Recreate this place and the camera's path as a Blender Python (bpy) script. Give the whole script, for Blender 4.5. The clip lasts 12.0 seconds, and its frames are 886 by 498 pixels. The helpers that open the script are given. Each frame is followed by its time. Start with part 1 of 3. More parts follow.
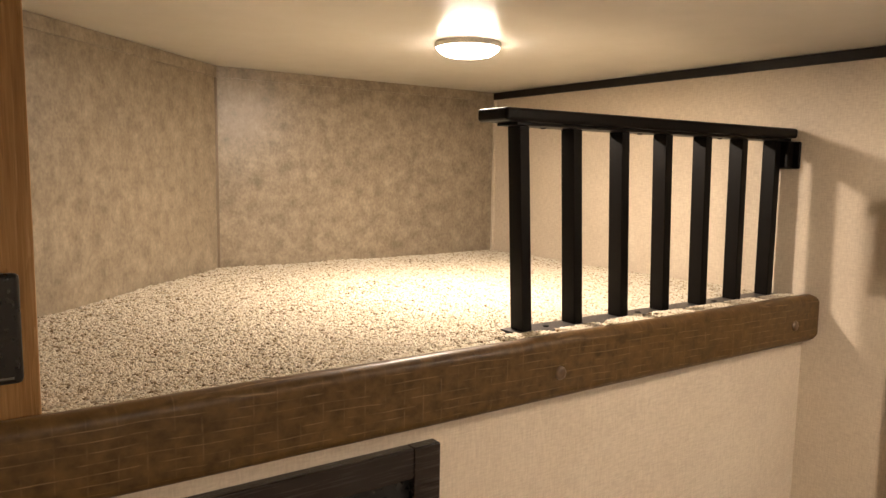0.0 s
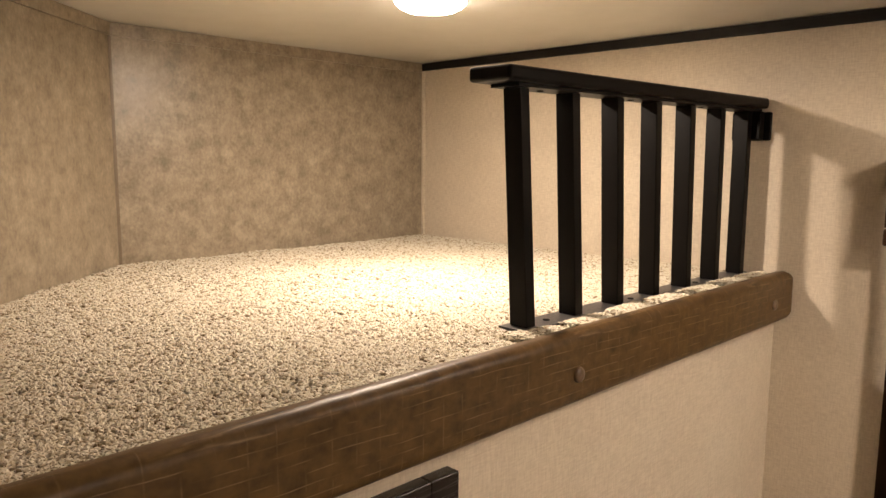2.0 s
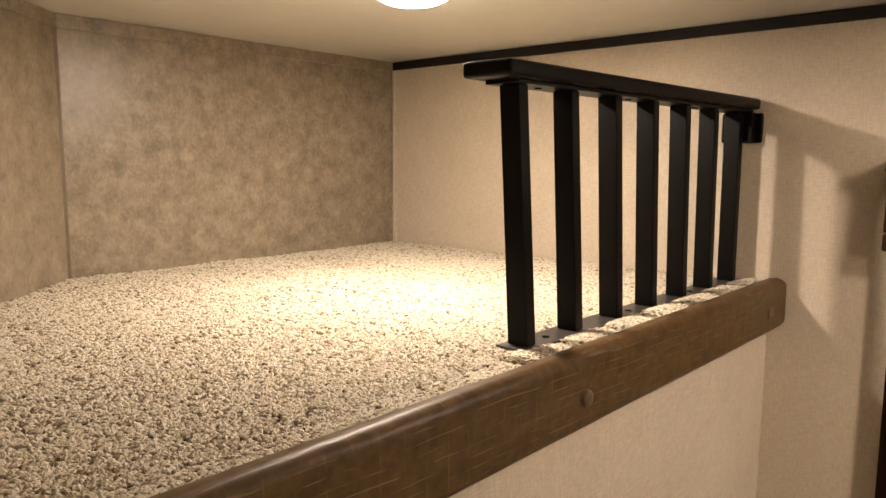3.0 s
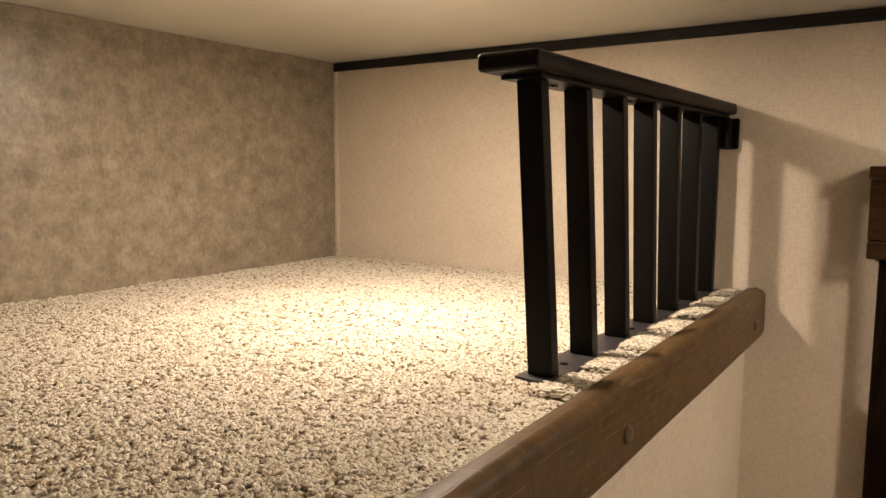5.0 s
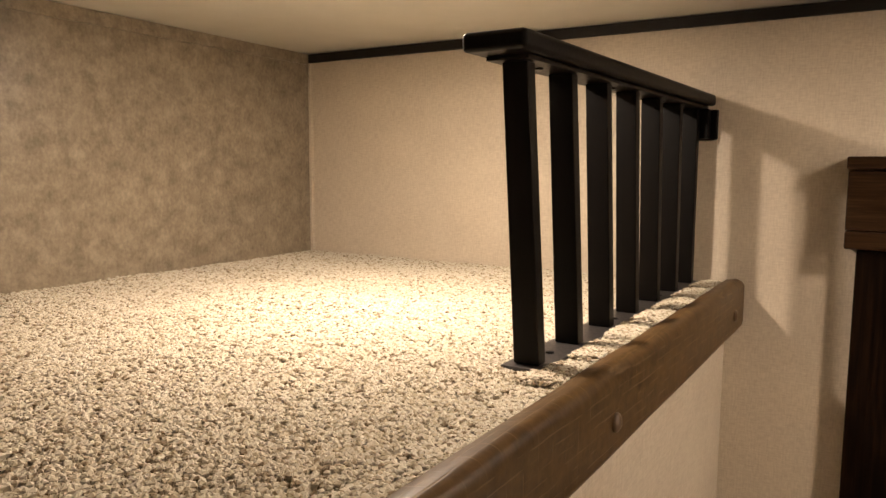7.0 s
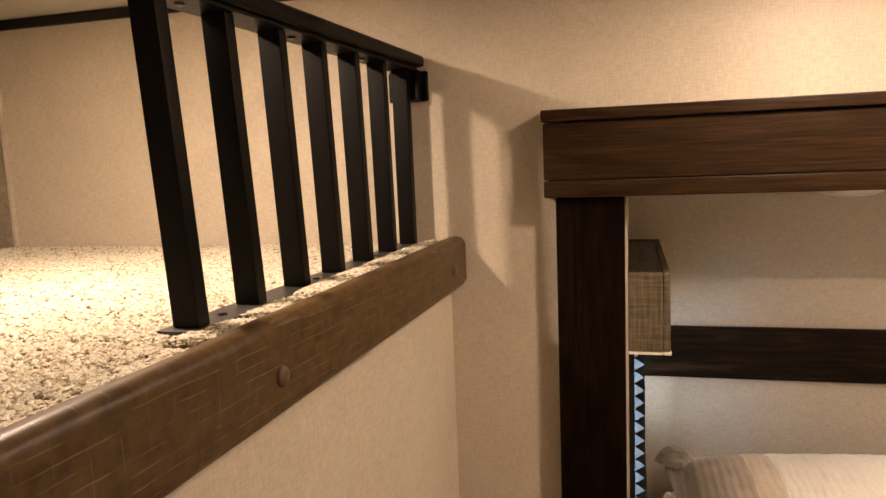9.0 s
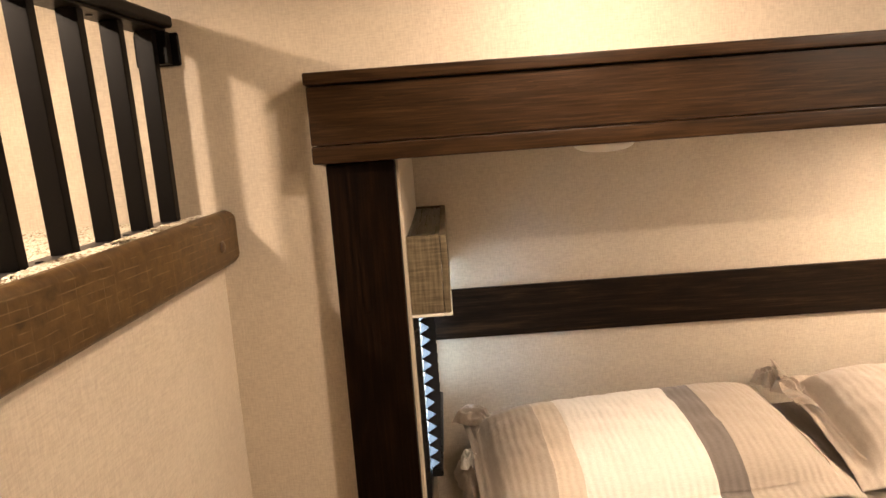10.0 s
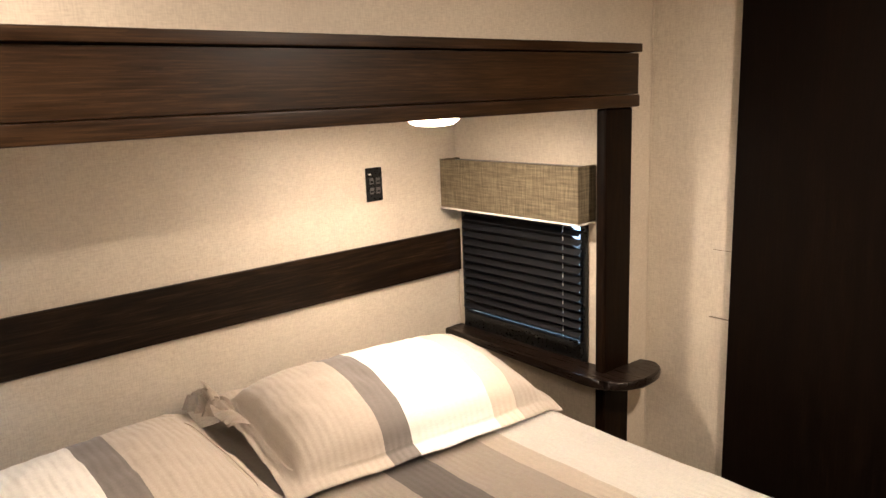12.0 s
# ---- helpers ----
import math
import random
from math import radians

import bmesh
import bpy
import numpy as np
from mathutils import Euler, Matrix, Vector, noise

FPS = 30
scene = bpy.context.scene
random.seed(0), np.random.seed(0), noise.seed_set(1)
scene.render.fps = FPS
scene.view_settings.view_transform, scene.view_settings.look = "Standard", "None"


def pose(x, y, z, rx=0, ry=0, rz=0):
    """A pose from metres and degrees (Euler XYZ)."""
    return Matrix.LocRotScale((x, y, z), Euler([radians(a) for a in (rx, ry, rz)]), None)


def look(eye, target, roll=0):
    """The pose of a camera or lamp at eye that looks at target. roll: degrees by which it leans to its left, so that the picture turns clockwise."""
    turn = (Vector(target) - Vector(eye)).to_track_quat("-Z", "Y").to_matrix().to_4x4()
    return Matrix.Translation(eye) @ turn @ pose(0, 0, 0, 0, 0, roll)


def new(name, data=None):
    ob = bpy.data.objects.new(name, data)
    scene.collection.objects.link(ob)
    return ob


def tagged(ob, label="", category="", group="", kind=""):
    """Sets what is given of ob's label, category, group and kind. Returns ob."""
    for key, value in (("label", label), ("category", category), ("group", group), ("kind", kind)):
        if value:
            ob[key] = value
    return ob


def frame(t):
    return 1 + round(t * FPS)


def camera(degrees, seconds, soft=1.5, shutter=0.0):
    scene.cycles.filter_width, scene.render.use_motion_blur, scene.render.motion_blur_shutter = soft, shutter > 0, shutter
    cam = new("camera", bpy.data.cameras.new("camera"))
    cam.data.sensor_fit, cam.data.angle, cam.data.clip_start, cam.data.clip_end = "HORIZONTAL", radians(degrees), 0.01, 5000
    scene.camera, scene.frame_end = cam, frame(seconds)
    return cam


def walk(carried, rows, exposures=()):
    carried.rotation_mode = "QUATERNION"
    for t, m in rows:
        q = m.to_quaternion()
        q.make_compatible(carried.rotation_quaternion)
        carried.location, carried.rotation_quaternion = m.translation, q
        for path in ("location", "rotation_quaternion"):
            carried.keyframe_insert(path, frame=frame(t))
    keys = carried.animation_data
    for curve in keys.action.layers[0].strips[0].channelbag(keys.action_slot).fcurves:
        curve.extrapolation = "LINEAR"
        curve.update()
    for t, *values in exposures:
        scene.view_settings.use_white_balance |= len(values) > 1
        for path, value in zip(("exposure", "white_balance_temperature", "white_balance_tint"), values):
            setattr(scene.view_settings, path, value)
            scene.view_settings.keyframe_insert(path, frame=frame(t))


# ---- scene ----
cam = camera(63.8, 12.0)
PATH = [
    (0, (-1.624, -0.793, 1.675), (-0.464, 0.822, 1.454), 0.9),
    (0.5, (-1.667, -0.736, 1.665), (-0.406, 0.801, 1.444), 0.3),
    (1, (-1.669, -0.689, 1.659), (-0.343, 0.79, 1.423), 1.0),
    (1.5, (-1.651, -0.613, 1.652), (-0.281, 0.822, 1.4), 1.0),
    (2, (-1.632, -0.527, 1.653), (-0.216, 0.862, 1.392), 0.4),
    (2.5, (-1.609, -0.472, 1.649), (-0.147, 0.868, 1.389), 0.1),
    (3, (-1.593, -0.425, 1.653), (-0.097, 0.879, 1.401), 0.3),
    (5, (-1.572, -0.236, 1.648), (0.09, 0.854, 1.423), 0.2),
    (5.5, (-1.572, -0.212, 1.645), (0.111, 0.846, 1.429), 0.1),
    (6, (-1.569, -0.201, 1.642), (0.13, 0.833, 1.434), -0.1),
    (6.5, (-1.566, -0.206, 1.639), (0.126, 0.836, 1.412), -0.1),
    (8.3, (-1.509, -0.277, 1.598), (0.32, 0.506, 1.394), -0.2),
    (8.5, (-1.492, -0.298, 1.596), (0.366, 0.411, 1.38), -1.1),
    (9, (-1.459, -0.338, 1.565), (0.459, 0.172, 1.32), -2.3),
    (9.5, (-1.433, -0.383, 1.551), (0.53, -0.114, 1.273), -3.6),
    (10, (-1.41, -0.422, 1.528), (0.563, -0.402, 1.205), -4.2),
    (10.5, (-1.376, -0.449, 1.532), (0.564, -0.757, 1.155), -3.4),
    (10.6, (-1.379, -0.453, 1.534), (0.544, -0.851, 1.158), -3.7),
    (11, (-1.345, -0.535, 1.532), (0.49, -1.231, 1.147), -3.0),
    (11.5, (-1.286, -0.626, 1.538), (0.379, -1.649, 1.11), -2.6),
    (12, (-1.232, -0.658, 1.531), (0.256, -1.928, 1.114), -2.3),
]
EXPOSURE = [(0.0, 0.38, 6250, 10), (3.0, 0.20, 6200, 10), (5.0, 0.03, 6150, 10), (6.5, 0.0, 6200, 10), (8.5, -0.04, 6900, 16),
            (9.5, 0.38, 6950, 17), (10.0, 0.56, 6750, 14), (10.5, 0.68, 6350, 14), (11.0, 0.72, 6050, 12), (11.5, 0.50, 5980, 10), (12.0, 0.38, 5980, 10)]
walk(cam, [(t, look(eye, target, roll)) for t, eye, target, roll in PATH], EXPOSURE)

# ---- world and lights ----
scene.view_settings.exposure = 0.0
world = bpy.data.worlds.new("sky")
scene.world = world
world.use_nodes = True
sky = world.node_tree.nodes.new("ShaderNodeTexSky")
sky.sky_type, sky.sun_disc = "NISHITA", False
sky.sun_elevation, sky.sun_rotation = radians(40), radians(200)
world.node_tree.links.new(sky.outputs[0], world.node_tree.nodes["Background"].inputs[0])
world.node_tree.nodes["Background"].inputs[1].default_value = 0.15

WARM = (1.0, 0.79, 0.60)
CEIL = 1.945          # ceiling height
SLIDE_CEIL = 1.49     # ceiling of the bed slide-out
LOFT_LAMP = (-0.675, 0.448)
ROOM_LAMP = (-0.40, -0.72)
# added fill lamp, never in view, placed to brighten the partition and header
FAR_FILL_LAMP = (-1.10, -1.85)
SLIDE_LAMP_ON = (0.17, -1.84)
SLIDE_LAMP_OFF = (0.17, -0.775)


def disk_lamp(x, y, z, watts, size=0.032):
    data = bpy.data.lights.new("puck_lamp", "AREA")
    data.shape, data.size, data.energy, data.color = "DISK", size, watts, WARM
    ob = new("puck_lamp", data)
    ob.location = (x, y, z)
    return ob


disk_lamp(*LOFT_LAMP, CEIL - 0.040, 9.2)
disk_lamp(*ROOM_LAMP, CEIL - 0.040, 4.4)
# added fill, its watts set by how bright the partition should be
disk_lamp(*FAR_FILL_LAMP, CEIL - 0.040, 21.5)
disk_lamp(*SLIDE_LAMP_ON, SLIDE_CEIL - 0.042, 5.2)


def window_light(y, turn, watts):
    """Overcast daylight standing in a window's opening."""
    data = bpy.data.lights.new("window_daylight", "AREA")
    data.shape, data.size, data.size_y, data.energy, data.color = "RECTANGLE", 0.46, 0.45, watts, (0.62, 0.80, 1.0)
    ob = new("window_daylight", data)
    ob.matrix_world = pose(0.33, y, 0.985, turn, 0, 0)


window_light(-0.332 + 0.036, -90, 3.2)
window_light(-2.332 - 0.036, 90, 1.4)

# ---- materials ----


def material(name, rough=0.6, metal=0.0, spec=0.5):
    m = bpy.data.materials.new(name)
    m.use_nodes = True
    nt = m.node_tree
    b = nt.nodes["Principled BSDF"]
    b.inputs["Roughness"].default_value = rough
    b.inputs["Metallic"].default_value = metal
    b.inputs["Specular IOR Level"].default_value = spec
    return m, nt, b


def node(nt, kind, **values):
    n = nt.nodes.new(kind)
    for key, value in values.items():
        n.inputs[key.replace("_", " ")].default_value = value
    return n


def coords(nt, scale=(1, 1, 1), rot=(0, 0, 0)):
    c = nt.nodes.new("ShaderNodeTexCoord")
    m = nt.nodes.new("ShaderNodeMapping")
    m.inputs["Scale"].default_value = scale
    m.inputs["Rotation"].default_value = rot
    nt.links.new(c.outputs["Object"], m.inputs[0])
    return m.outputs[0]


def noise_tex(nt, vec, scale, detail=4.0, rough=0.55):
    n = node(nt, "ShaderNodeTexNoise", Scale=scale, Detail=detail, Roughness=rough)
    nt.links.new(vec, n.inputs["Vector"])
    return n.outputs[0]


def ramp(nt, fac, stops, constant=False):
    r = nt.nodes.new("ShaderNodeValToRGB")
    r.color_ramp.interpolation = "CONSTANT" if constant else "LINEAR"
    while len(r.color_ramp.elements) < len(stops):
        r.color_ramp.elements.new(1.0)
    for e, (p, c) in zip(r.color_ramp.elements, stops):
        e.position, e.color = p, (*c, 1.0)
    nt.links.new(fac, r.inputs[0])
    return r.outputs[0]


def grey(v):
    return (v, v, v)


def mixed(nt, a, b, fac, mode="MIX"):
    m = nt.nodes.new("ShaderNodeMix")
    m.data_type, m.blend_type = "RGBA", mode
    for value, sock in ((fac, m.inputs[0]), (a, m.inputs[6]), (b, m.inputs[7])):
        if isinstance(value, (int, float)):
            sock.default_value = value
        elif isinstance(value, tuple):
            sock.default_value = (*value, 1.0)
        else:
            nt.links.new(value, sock)
    return m.outputs[2]


def math_node(nt, op, a, b=0.0):
    m = nt.nodes.new("ShaderNodeMath")
    m.operation = op
    for value, sock in ((a, m.inputs[0]), (b, m.inputs[1])):
        if isinstance(value, (int, float)):
            sock.default_value = value
        else:
            nt.links.new(value, sock)
    return m.outputs[0]


def bump(nt, bsdf, height, strength, distance):
    n = node(nt, "ShaderNodeBump", Strength=strength, Distance=distance)
    nt.links.new(height, n.inputs["Height"])
    nt.links.new(n.outputs[0], bsdf.inputs["Normal"])


def colour(nt, bsdf, sock):
    nt.links.new(sock, bsdf.inputs["Base Color"])


def linen_paper(name, low, high, mottle, rough=0.55, relief=0.0004):
    """Vinyl wall covering printed and embossed like coarse linen."""
    m, nt, b = material(name, rough)
    warp = noise_tex(nt, coords(nt, (330, 330, 55)), 1.0, 2.0)
    weft = noise_tex(nt, coords(nt, (55, 55, 360)), 1.0, 2.0)
    weave = math_node(nt, "ADD", math_node(nt, "MULTIPLY", warp, 0.5), math_node(nt, "MULTIPLY", weft, 0.5))
    patch = noise_tex(nt, coords(nt), mottle, 7.0, 0.72)
    both = math_node(nt, "ADD", math_node(nt, "MULTIPLY", weave, 0.74), math_node(nt, "MULTIPLY", patch, 0.26))
    colour(nt, b, ramp(nt, both, [(0.40, low), (0.60, high)]))
    bump(nt, b, weave, 0.6, relief)
    return m


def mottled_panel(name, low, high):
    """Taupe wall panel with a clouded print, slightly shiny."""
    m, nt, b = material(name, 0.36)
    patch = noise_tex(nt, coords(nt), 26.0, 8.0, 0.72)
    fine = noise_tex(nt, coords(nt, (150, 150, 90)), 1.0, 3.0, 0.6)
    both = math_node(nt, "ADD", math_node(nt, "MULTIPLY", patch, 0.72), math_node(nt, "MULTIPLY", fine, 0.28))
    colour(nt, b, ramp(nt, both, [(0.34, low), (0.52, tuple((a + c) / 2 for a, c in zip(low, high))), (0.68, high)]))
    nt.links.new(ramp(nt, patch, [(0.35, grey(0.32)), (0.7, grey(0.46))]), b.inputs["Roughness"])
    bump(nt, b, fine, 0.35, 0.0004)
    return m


def stained_wood(name, dark, mid, light, along, rough=0.42, coat=0.0, spec=0.15, figured=0.0):
    """Dark-stained wood; along is the axis (0, 1, 2) of the grain; figured: strength of arched rings and knots."""
    m, nt, b = material(name, rough, 0.0, spec)
    fine, wide = [260.0] * 3, [20.0] * 3
    fine[along], wide[along] = 7.0, 1.3
    grain = noise_tex(nt, coords(nt, fine), 1.0, 5.0, 0.65)
    figure = noise_tex(nt, coords(nt, wide), 1.0, 4.0, 0.6)
    rings = math_node(nt, "FRACT", math_node(nt, "MULTIPLY", figure, 9.0))
    both = math_node(nt, "ADD", math_node(nt, "MULTIPLY", grain, 0.66),
                     math_node(nt, "ADD", math_node(nt, "MULTIPLY", figure, 0.26), math_node(nt, "MULTIPLY", rings, 0.08)))
    tone = ramp(nt, both, [(0.36, dark), (0.52, mid), (0.68, light)])
    if figured:
        spread = [11.0] * 3
        spread[along] = 1.15
        cell = node(nt, "ShaderNodeTexVoronoi", Scale=1.0)
        bend = noise_tex(nt, coords(nt, spread), 1.6, 3.0)
        nt.links.new(coords(nt, spread), cell.inputs["Vector"])
        arch = math_node(nt, "ADD", cell.outputs["Distance"], math_node(nt, "MULTIPLY", bend, 0.55))
        lines = math_node(nt, "PINGPONG", math_node(nt, "MULTIPLY", arch, 5.5), 0.5)
        bands = ramp(nt, lines, [(0.05, grey(1.0 - 0.75 * figured)), (0.30, grey(1.0)), (0.48, grey(1.0 + 0.9 * figured))])
        tone = mixed(nt, tone, bands, 1.0, "MULTIPLY")
        knot = ramp(nt, cell.outputs["Distance"], [(0.012, grey(0.25)), (0.045, grey(1.0))])
        tone = mixed(nt, tone, knot, 0.85, "MULTIPLY")
        worn = ramp(nt, noise_tex(nt, coords(nt, wide), 0.8, 6.0, 0.7), [(0.56, grey(0.0)), (0.74, grey(0.6))])
        tone = mixed(nt, tone, tuple(2.2 * c for c in light), worn)
    colour(nt, b, tone)
    nt.links.new(ramp(nt, grain, [(0.35, grey(rough - 0.06)), (0.7, grey(rough + 0.16))]), b.inputs["Roughness"])
    b.inputs["Coat Weight"].default_value = coat
    b.inputs["Coat Roughness"].default_value = 0.3
    bump(nt, b, grain, 0.4, 0.0006)
    return m


def plain(name, base, rough=0.5, metal=0.0, vary=0.12, scale=40.0, relief=0.0001, spec=0.5):
    m, nt, b = material(name, rough, metal, spec)
    n = noise_tex(nt, coords(nt), scale, 4.0)
    colour(nt, b, ramp(nt, n, [(0.3, tuple(c * (1 - vary) for c in base)), (0.7, tuple(min(1, c * (1 + vary)) for c in base))]))
    nt.links.new(ramp(nt, n, [(0.3, grey(max(0.05, rough - 0.06))), (0.7, grey(min(1, rough + 0.06)))]), b.inputs["Roughness"])
    bump(nt, b, n, 0.3, relief)
    return m


def ceiling_vinyl():
    """Cream vinyl ceiling panel with a low sheen and a very fine grain."""
    m, nt, b = material("ceiling_vinyl", 0.27, 0.0, 0.3)
    n = noise_tex(nt, coords(nt), 14.0, 4.0)
    colour(nt, b, ramp(nt, n, [(0.3, (0.675, 0.656, 0.588)), (0.7, (0.705, 0.688, 0.622))]))
    bump(nt, b, noise_tex(nt, coords(nt), 420.0, 2.0), 0.25, 0.00008)
    return m


def crocodile_vinyl():
    """Brown embossed vinyl: rows of uneven scales, with broken paler creases along the rows and faint ones across."""
    m, nt, b = material("crocodile_vinyl", 0.42, 0.0, 0.24)
    base = coords(nt)
    c = nt.nodes.new("ShaderNodeTexNoise")
    c.inputs["Scale"].default_value, c.inputs["Detail"].default_value = 13.0, 2.0
    nt.links.new(base, c.inputs["Vector"])
    sep = nt.nodes.new("ShaderNodeSeparateXYZ")
    nt.links.new(mixed(nt, base, c.outputs[1], 0.0022, "LINEAR_LIGHT"), sep.inputs[0])
    girth = math_node(nt, "SUBTRACT", sep.outputs[2], sep.outputs[1])
    row = math_node(nt, "PINGPONG", math_node(nt, "DIVIDE", girth, 0.0125), 0.5)
    column = math_node(nt, "PINGPONG", math_node(nt, "DIVIDE", sep.outputs[0], 0.031), 0.5)
    along = ramp(nt, row, [(0.0, grey(1.0)), (0.085, grey(0.0))])
    across = ramp(nt, column, [(0.0, grey(1.0)), (0.05, grey(0.0))])
    broken = ramp(nt, noise_tex(nt, coords(nt, (22, 120, 120)), 1.0, 2.0), [(0.43, grey(0.0)), (0.59, grey(0.72))])
    sparse = ramp(nt, noise_tex(nt, coords(nt, (60, 45, 45)), 1.0, 2.0), [(0.44, grey(0.0)), (0.66, grey(0.40))])
    crease = math_node(nt, "MAXIMUM", math_node(nt, "MULTIPLY", along, broken), math_node(nt, "MULTIPLY", across, sparse))
    fine = noise_tex(nt, coords(nt), 60.0, 4.0, 0.62)
    blotch = noise_tex(nt, coords(nt, (34, 52, 52)), 1.0, 2.0)
    tone = math_node(nt, "ADD", math_node(nt, "MULTIPLY", blotch, 0.45), math_node(nt, "MULTIPLY", fine, 0.55))
    colour(nt, b, mixed(nt, ramp(nt, tone, [(0.32, (0.042, 0.0222, 0.0074)), (0.70, (0.122, 0.071, 0.0252))]), (0.215, 0.145, 0.070), crease))
    h = math_node(nt, "ADD", math_node(nt, "MULTIPLY", crease, -0.7), math_node(nt, "MULTIPLY", fine, 0.6))
    bump(nt, b, h, 0.5, 0.0009)
    return m


def tuft_material():
    """Frieze carpet yarn: cream with tan and dark brown flecks, by tuft."""
    m, nt, b = material("carpet_yarn", 0.95)
    g = nt.nodes.new("ShaderNodeNewGeometry")
    patch = noise_tex(nt, coords(nt), 75.0, 2.0)
    pick = math_node(nt, "ADD", math_node(nt, "MULTIPLY", g.outputs["Random Per Island"], 0.66), math_node(nt, "MULTIPLY", patch, 0.42))
    colour(nt, b, ramp(nt, pick, [(0.0, (0.10, 0.066, 0.034)), (0.235, (0.18, 0.128, 0.070)), (0.300, (0.375, 0.318, 0.222)),
                                  (0.44, (0.490, 0.438, 0.334)), (0.80, (0.580, 0.540, 0.448))]))
    b.inputs["Sheen Weight"].default_value = 0.15
    return m


def woven(name, low, high, size=420.0, rough=0.85):
    m, nt, b = material(name, rough)
    a = noise_tex(nt, coords(nt, (size, size, size * 0.08)), 1.0, 2.0)
    c = noise_tex(nt, coords(nt, (size * 0.08, size * 0.08, size)), 1.0, 2.0)
    w = math_node(nt, "ADD", math_node(nt, "MULTIPLY", a, 0.5), math_node(nt, "MULTIPLY", c, 0.5))
    colour(nt, b, ramp(nt, w, [(0.36, low), (0.64, high)]))
    bump(nt, b, w, 0.6, 0.0006)
    return m


TAN, GREY, WHITE, CREAM = (0.455, 0.388, 0.315), (0.185, 0.16, 0.14), (0.84, 0.80, 0.73), (0.66, 0.57, 0.46)


def striped_cotton(name, axis, start, length, stops, quilt_axis, ridge=0.0022):
    """Cotton bedding in stripes across one axis, finely ribbed along them."""
    m, nt, b = material(name, 0.9)
    sep = nt.nodes.new("ShaderNodeSeparateXYZ")
    wobble = nt.nodes.new("ShaderNodeTexNoise")
    wobble.inputs["Scale"].default_value = 5.0
    base = coords(nt)
    nt.links.new(base, wobble.inputs["Vector"])
    nt.links.new(mixed(nt, base, wobble.outputs[1], 0.012, "LINEAR_LIGHT"), sep.inputs[0])
    along = math_node(nt, "DIVIDE", math_node(nt, "SUBTRACT", sep.outputs[axis], start), length)
    stripe = ramp(nt, along, stops, True)
    thread = noise_tex(nt, coords(nt, (500, 60, 500)), 1.0, 2.0)
    thread2 = noise_tex(nt, coords(nt, (60, 500, 500)), 1.0, 2.0)
    cloth = math_node(nt, "ADD", math_node(nt, "MULTIPLY", thread, 0.5), math_node(nt, "MULTIPLY", thread2, 0.5))
    colour(nt, b, mixed(nt, stripe, ramp(nt, cloth, [(0.3, grey(0.55)), (0.7, grey(1.0))]), 0.45, "MULTIPLY"))
    rib = nt.nodes.new("ShaderNodeTexWave")
    rib.wave_type, rib.bands_direction = "BANDS", "XYZ"[quilt_axis]
    rib.inputs["Scale"].default_value, rib.inputs["Distortion"].default_value = 17.0, 3.5
    rib.inputs["Detail"].default_value, rib.inputs["Detail Scale"].default_value = 3.0, 0.6
    nt.links.new(base, rib.inputs["Vector"])
    crumple = noise_tex(nt, coords(nt), 30.0, 5.0)
    h = math_node(nt, "ADD", math_node(nt, "MULTIPLY", rib.outputs[1], 0.55), math_node(nt, "ADD", crumple, math_node(nt, "MULTIPLY", cloth, 0.25)))
    bump(nt, b, h, 0.55, ridge)
    b.inputs["Sheen Weight"].default_value = 0.1
    return m


def glowing(name, strength):
    m, nt, b = material(name, 0.35)
    b.inputs["Base Color"].default_value = (0.85, 0.83, 0.78, 1)
    b.inputs["Emission Color"].default_value = (*WARM, 1)
    b.inputs["Emission Strength"].default_value = strength
    return m


def daylight(name, low, high, dim, strength):
    """Overcast sky over a dim foreground; low and high: where one turns into the other."""
    m, nt, b = material(name, 1.0)
    b.inputs["Base Color"].default_value = (0.1, 0.1, 0.1, 1)
    sep = nt.nodes.new("ShaderNodeSeparateXYZ")
    nt.links.new(coords(nt), sep.inputs[0])
    band = math_node(nt, "DIVIDE", math_node(nt, "SUBTRACT", sep.outputs[2], low), high - low)
    nt.links.new(ramp(nt, band, [(0.0, (0.5 * dim, 0.75 * dim, dim)), (1.0, (0.66, 0.82, 1.0))]), b.inputs["Emission Color"])
    b.inputs["Emission Strength"].default_value = strength
    return m


def pane_glass():
    m = bpy.data.materials.new("window_glass")
    m.use_nodes = True
    nt = m.node_tree
    mix, clear, gloss = nt.nodes.new("ShaderNodeMixShader"), nt.nodes.new("ShaderNodeBsdfTransparent"), nt.nodes.new("ShaderNodeBsdfGlossy")
    clear.inputs[0].default_value = (0.82, 0.88, 0.92, 1)
    gloss.inputs["Roughness"].default_value = 0.02
    mix.inputs[0].default_value = 0.08
    nt.links.new(clear.outputs[0], mix.inputs[1])
    nt.links.new(gloss.outputs[0], mix.inputs[2])
    nt.links.new(mix.outputs[0], nt.nodes["Material Output"].inputs[0])
    return m


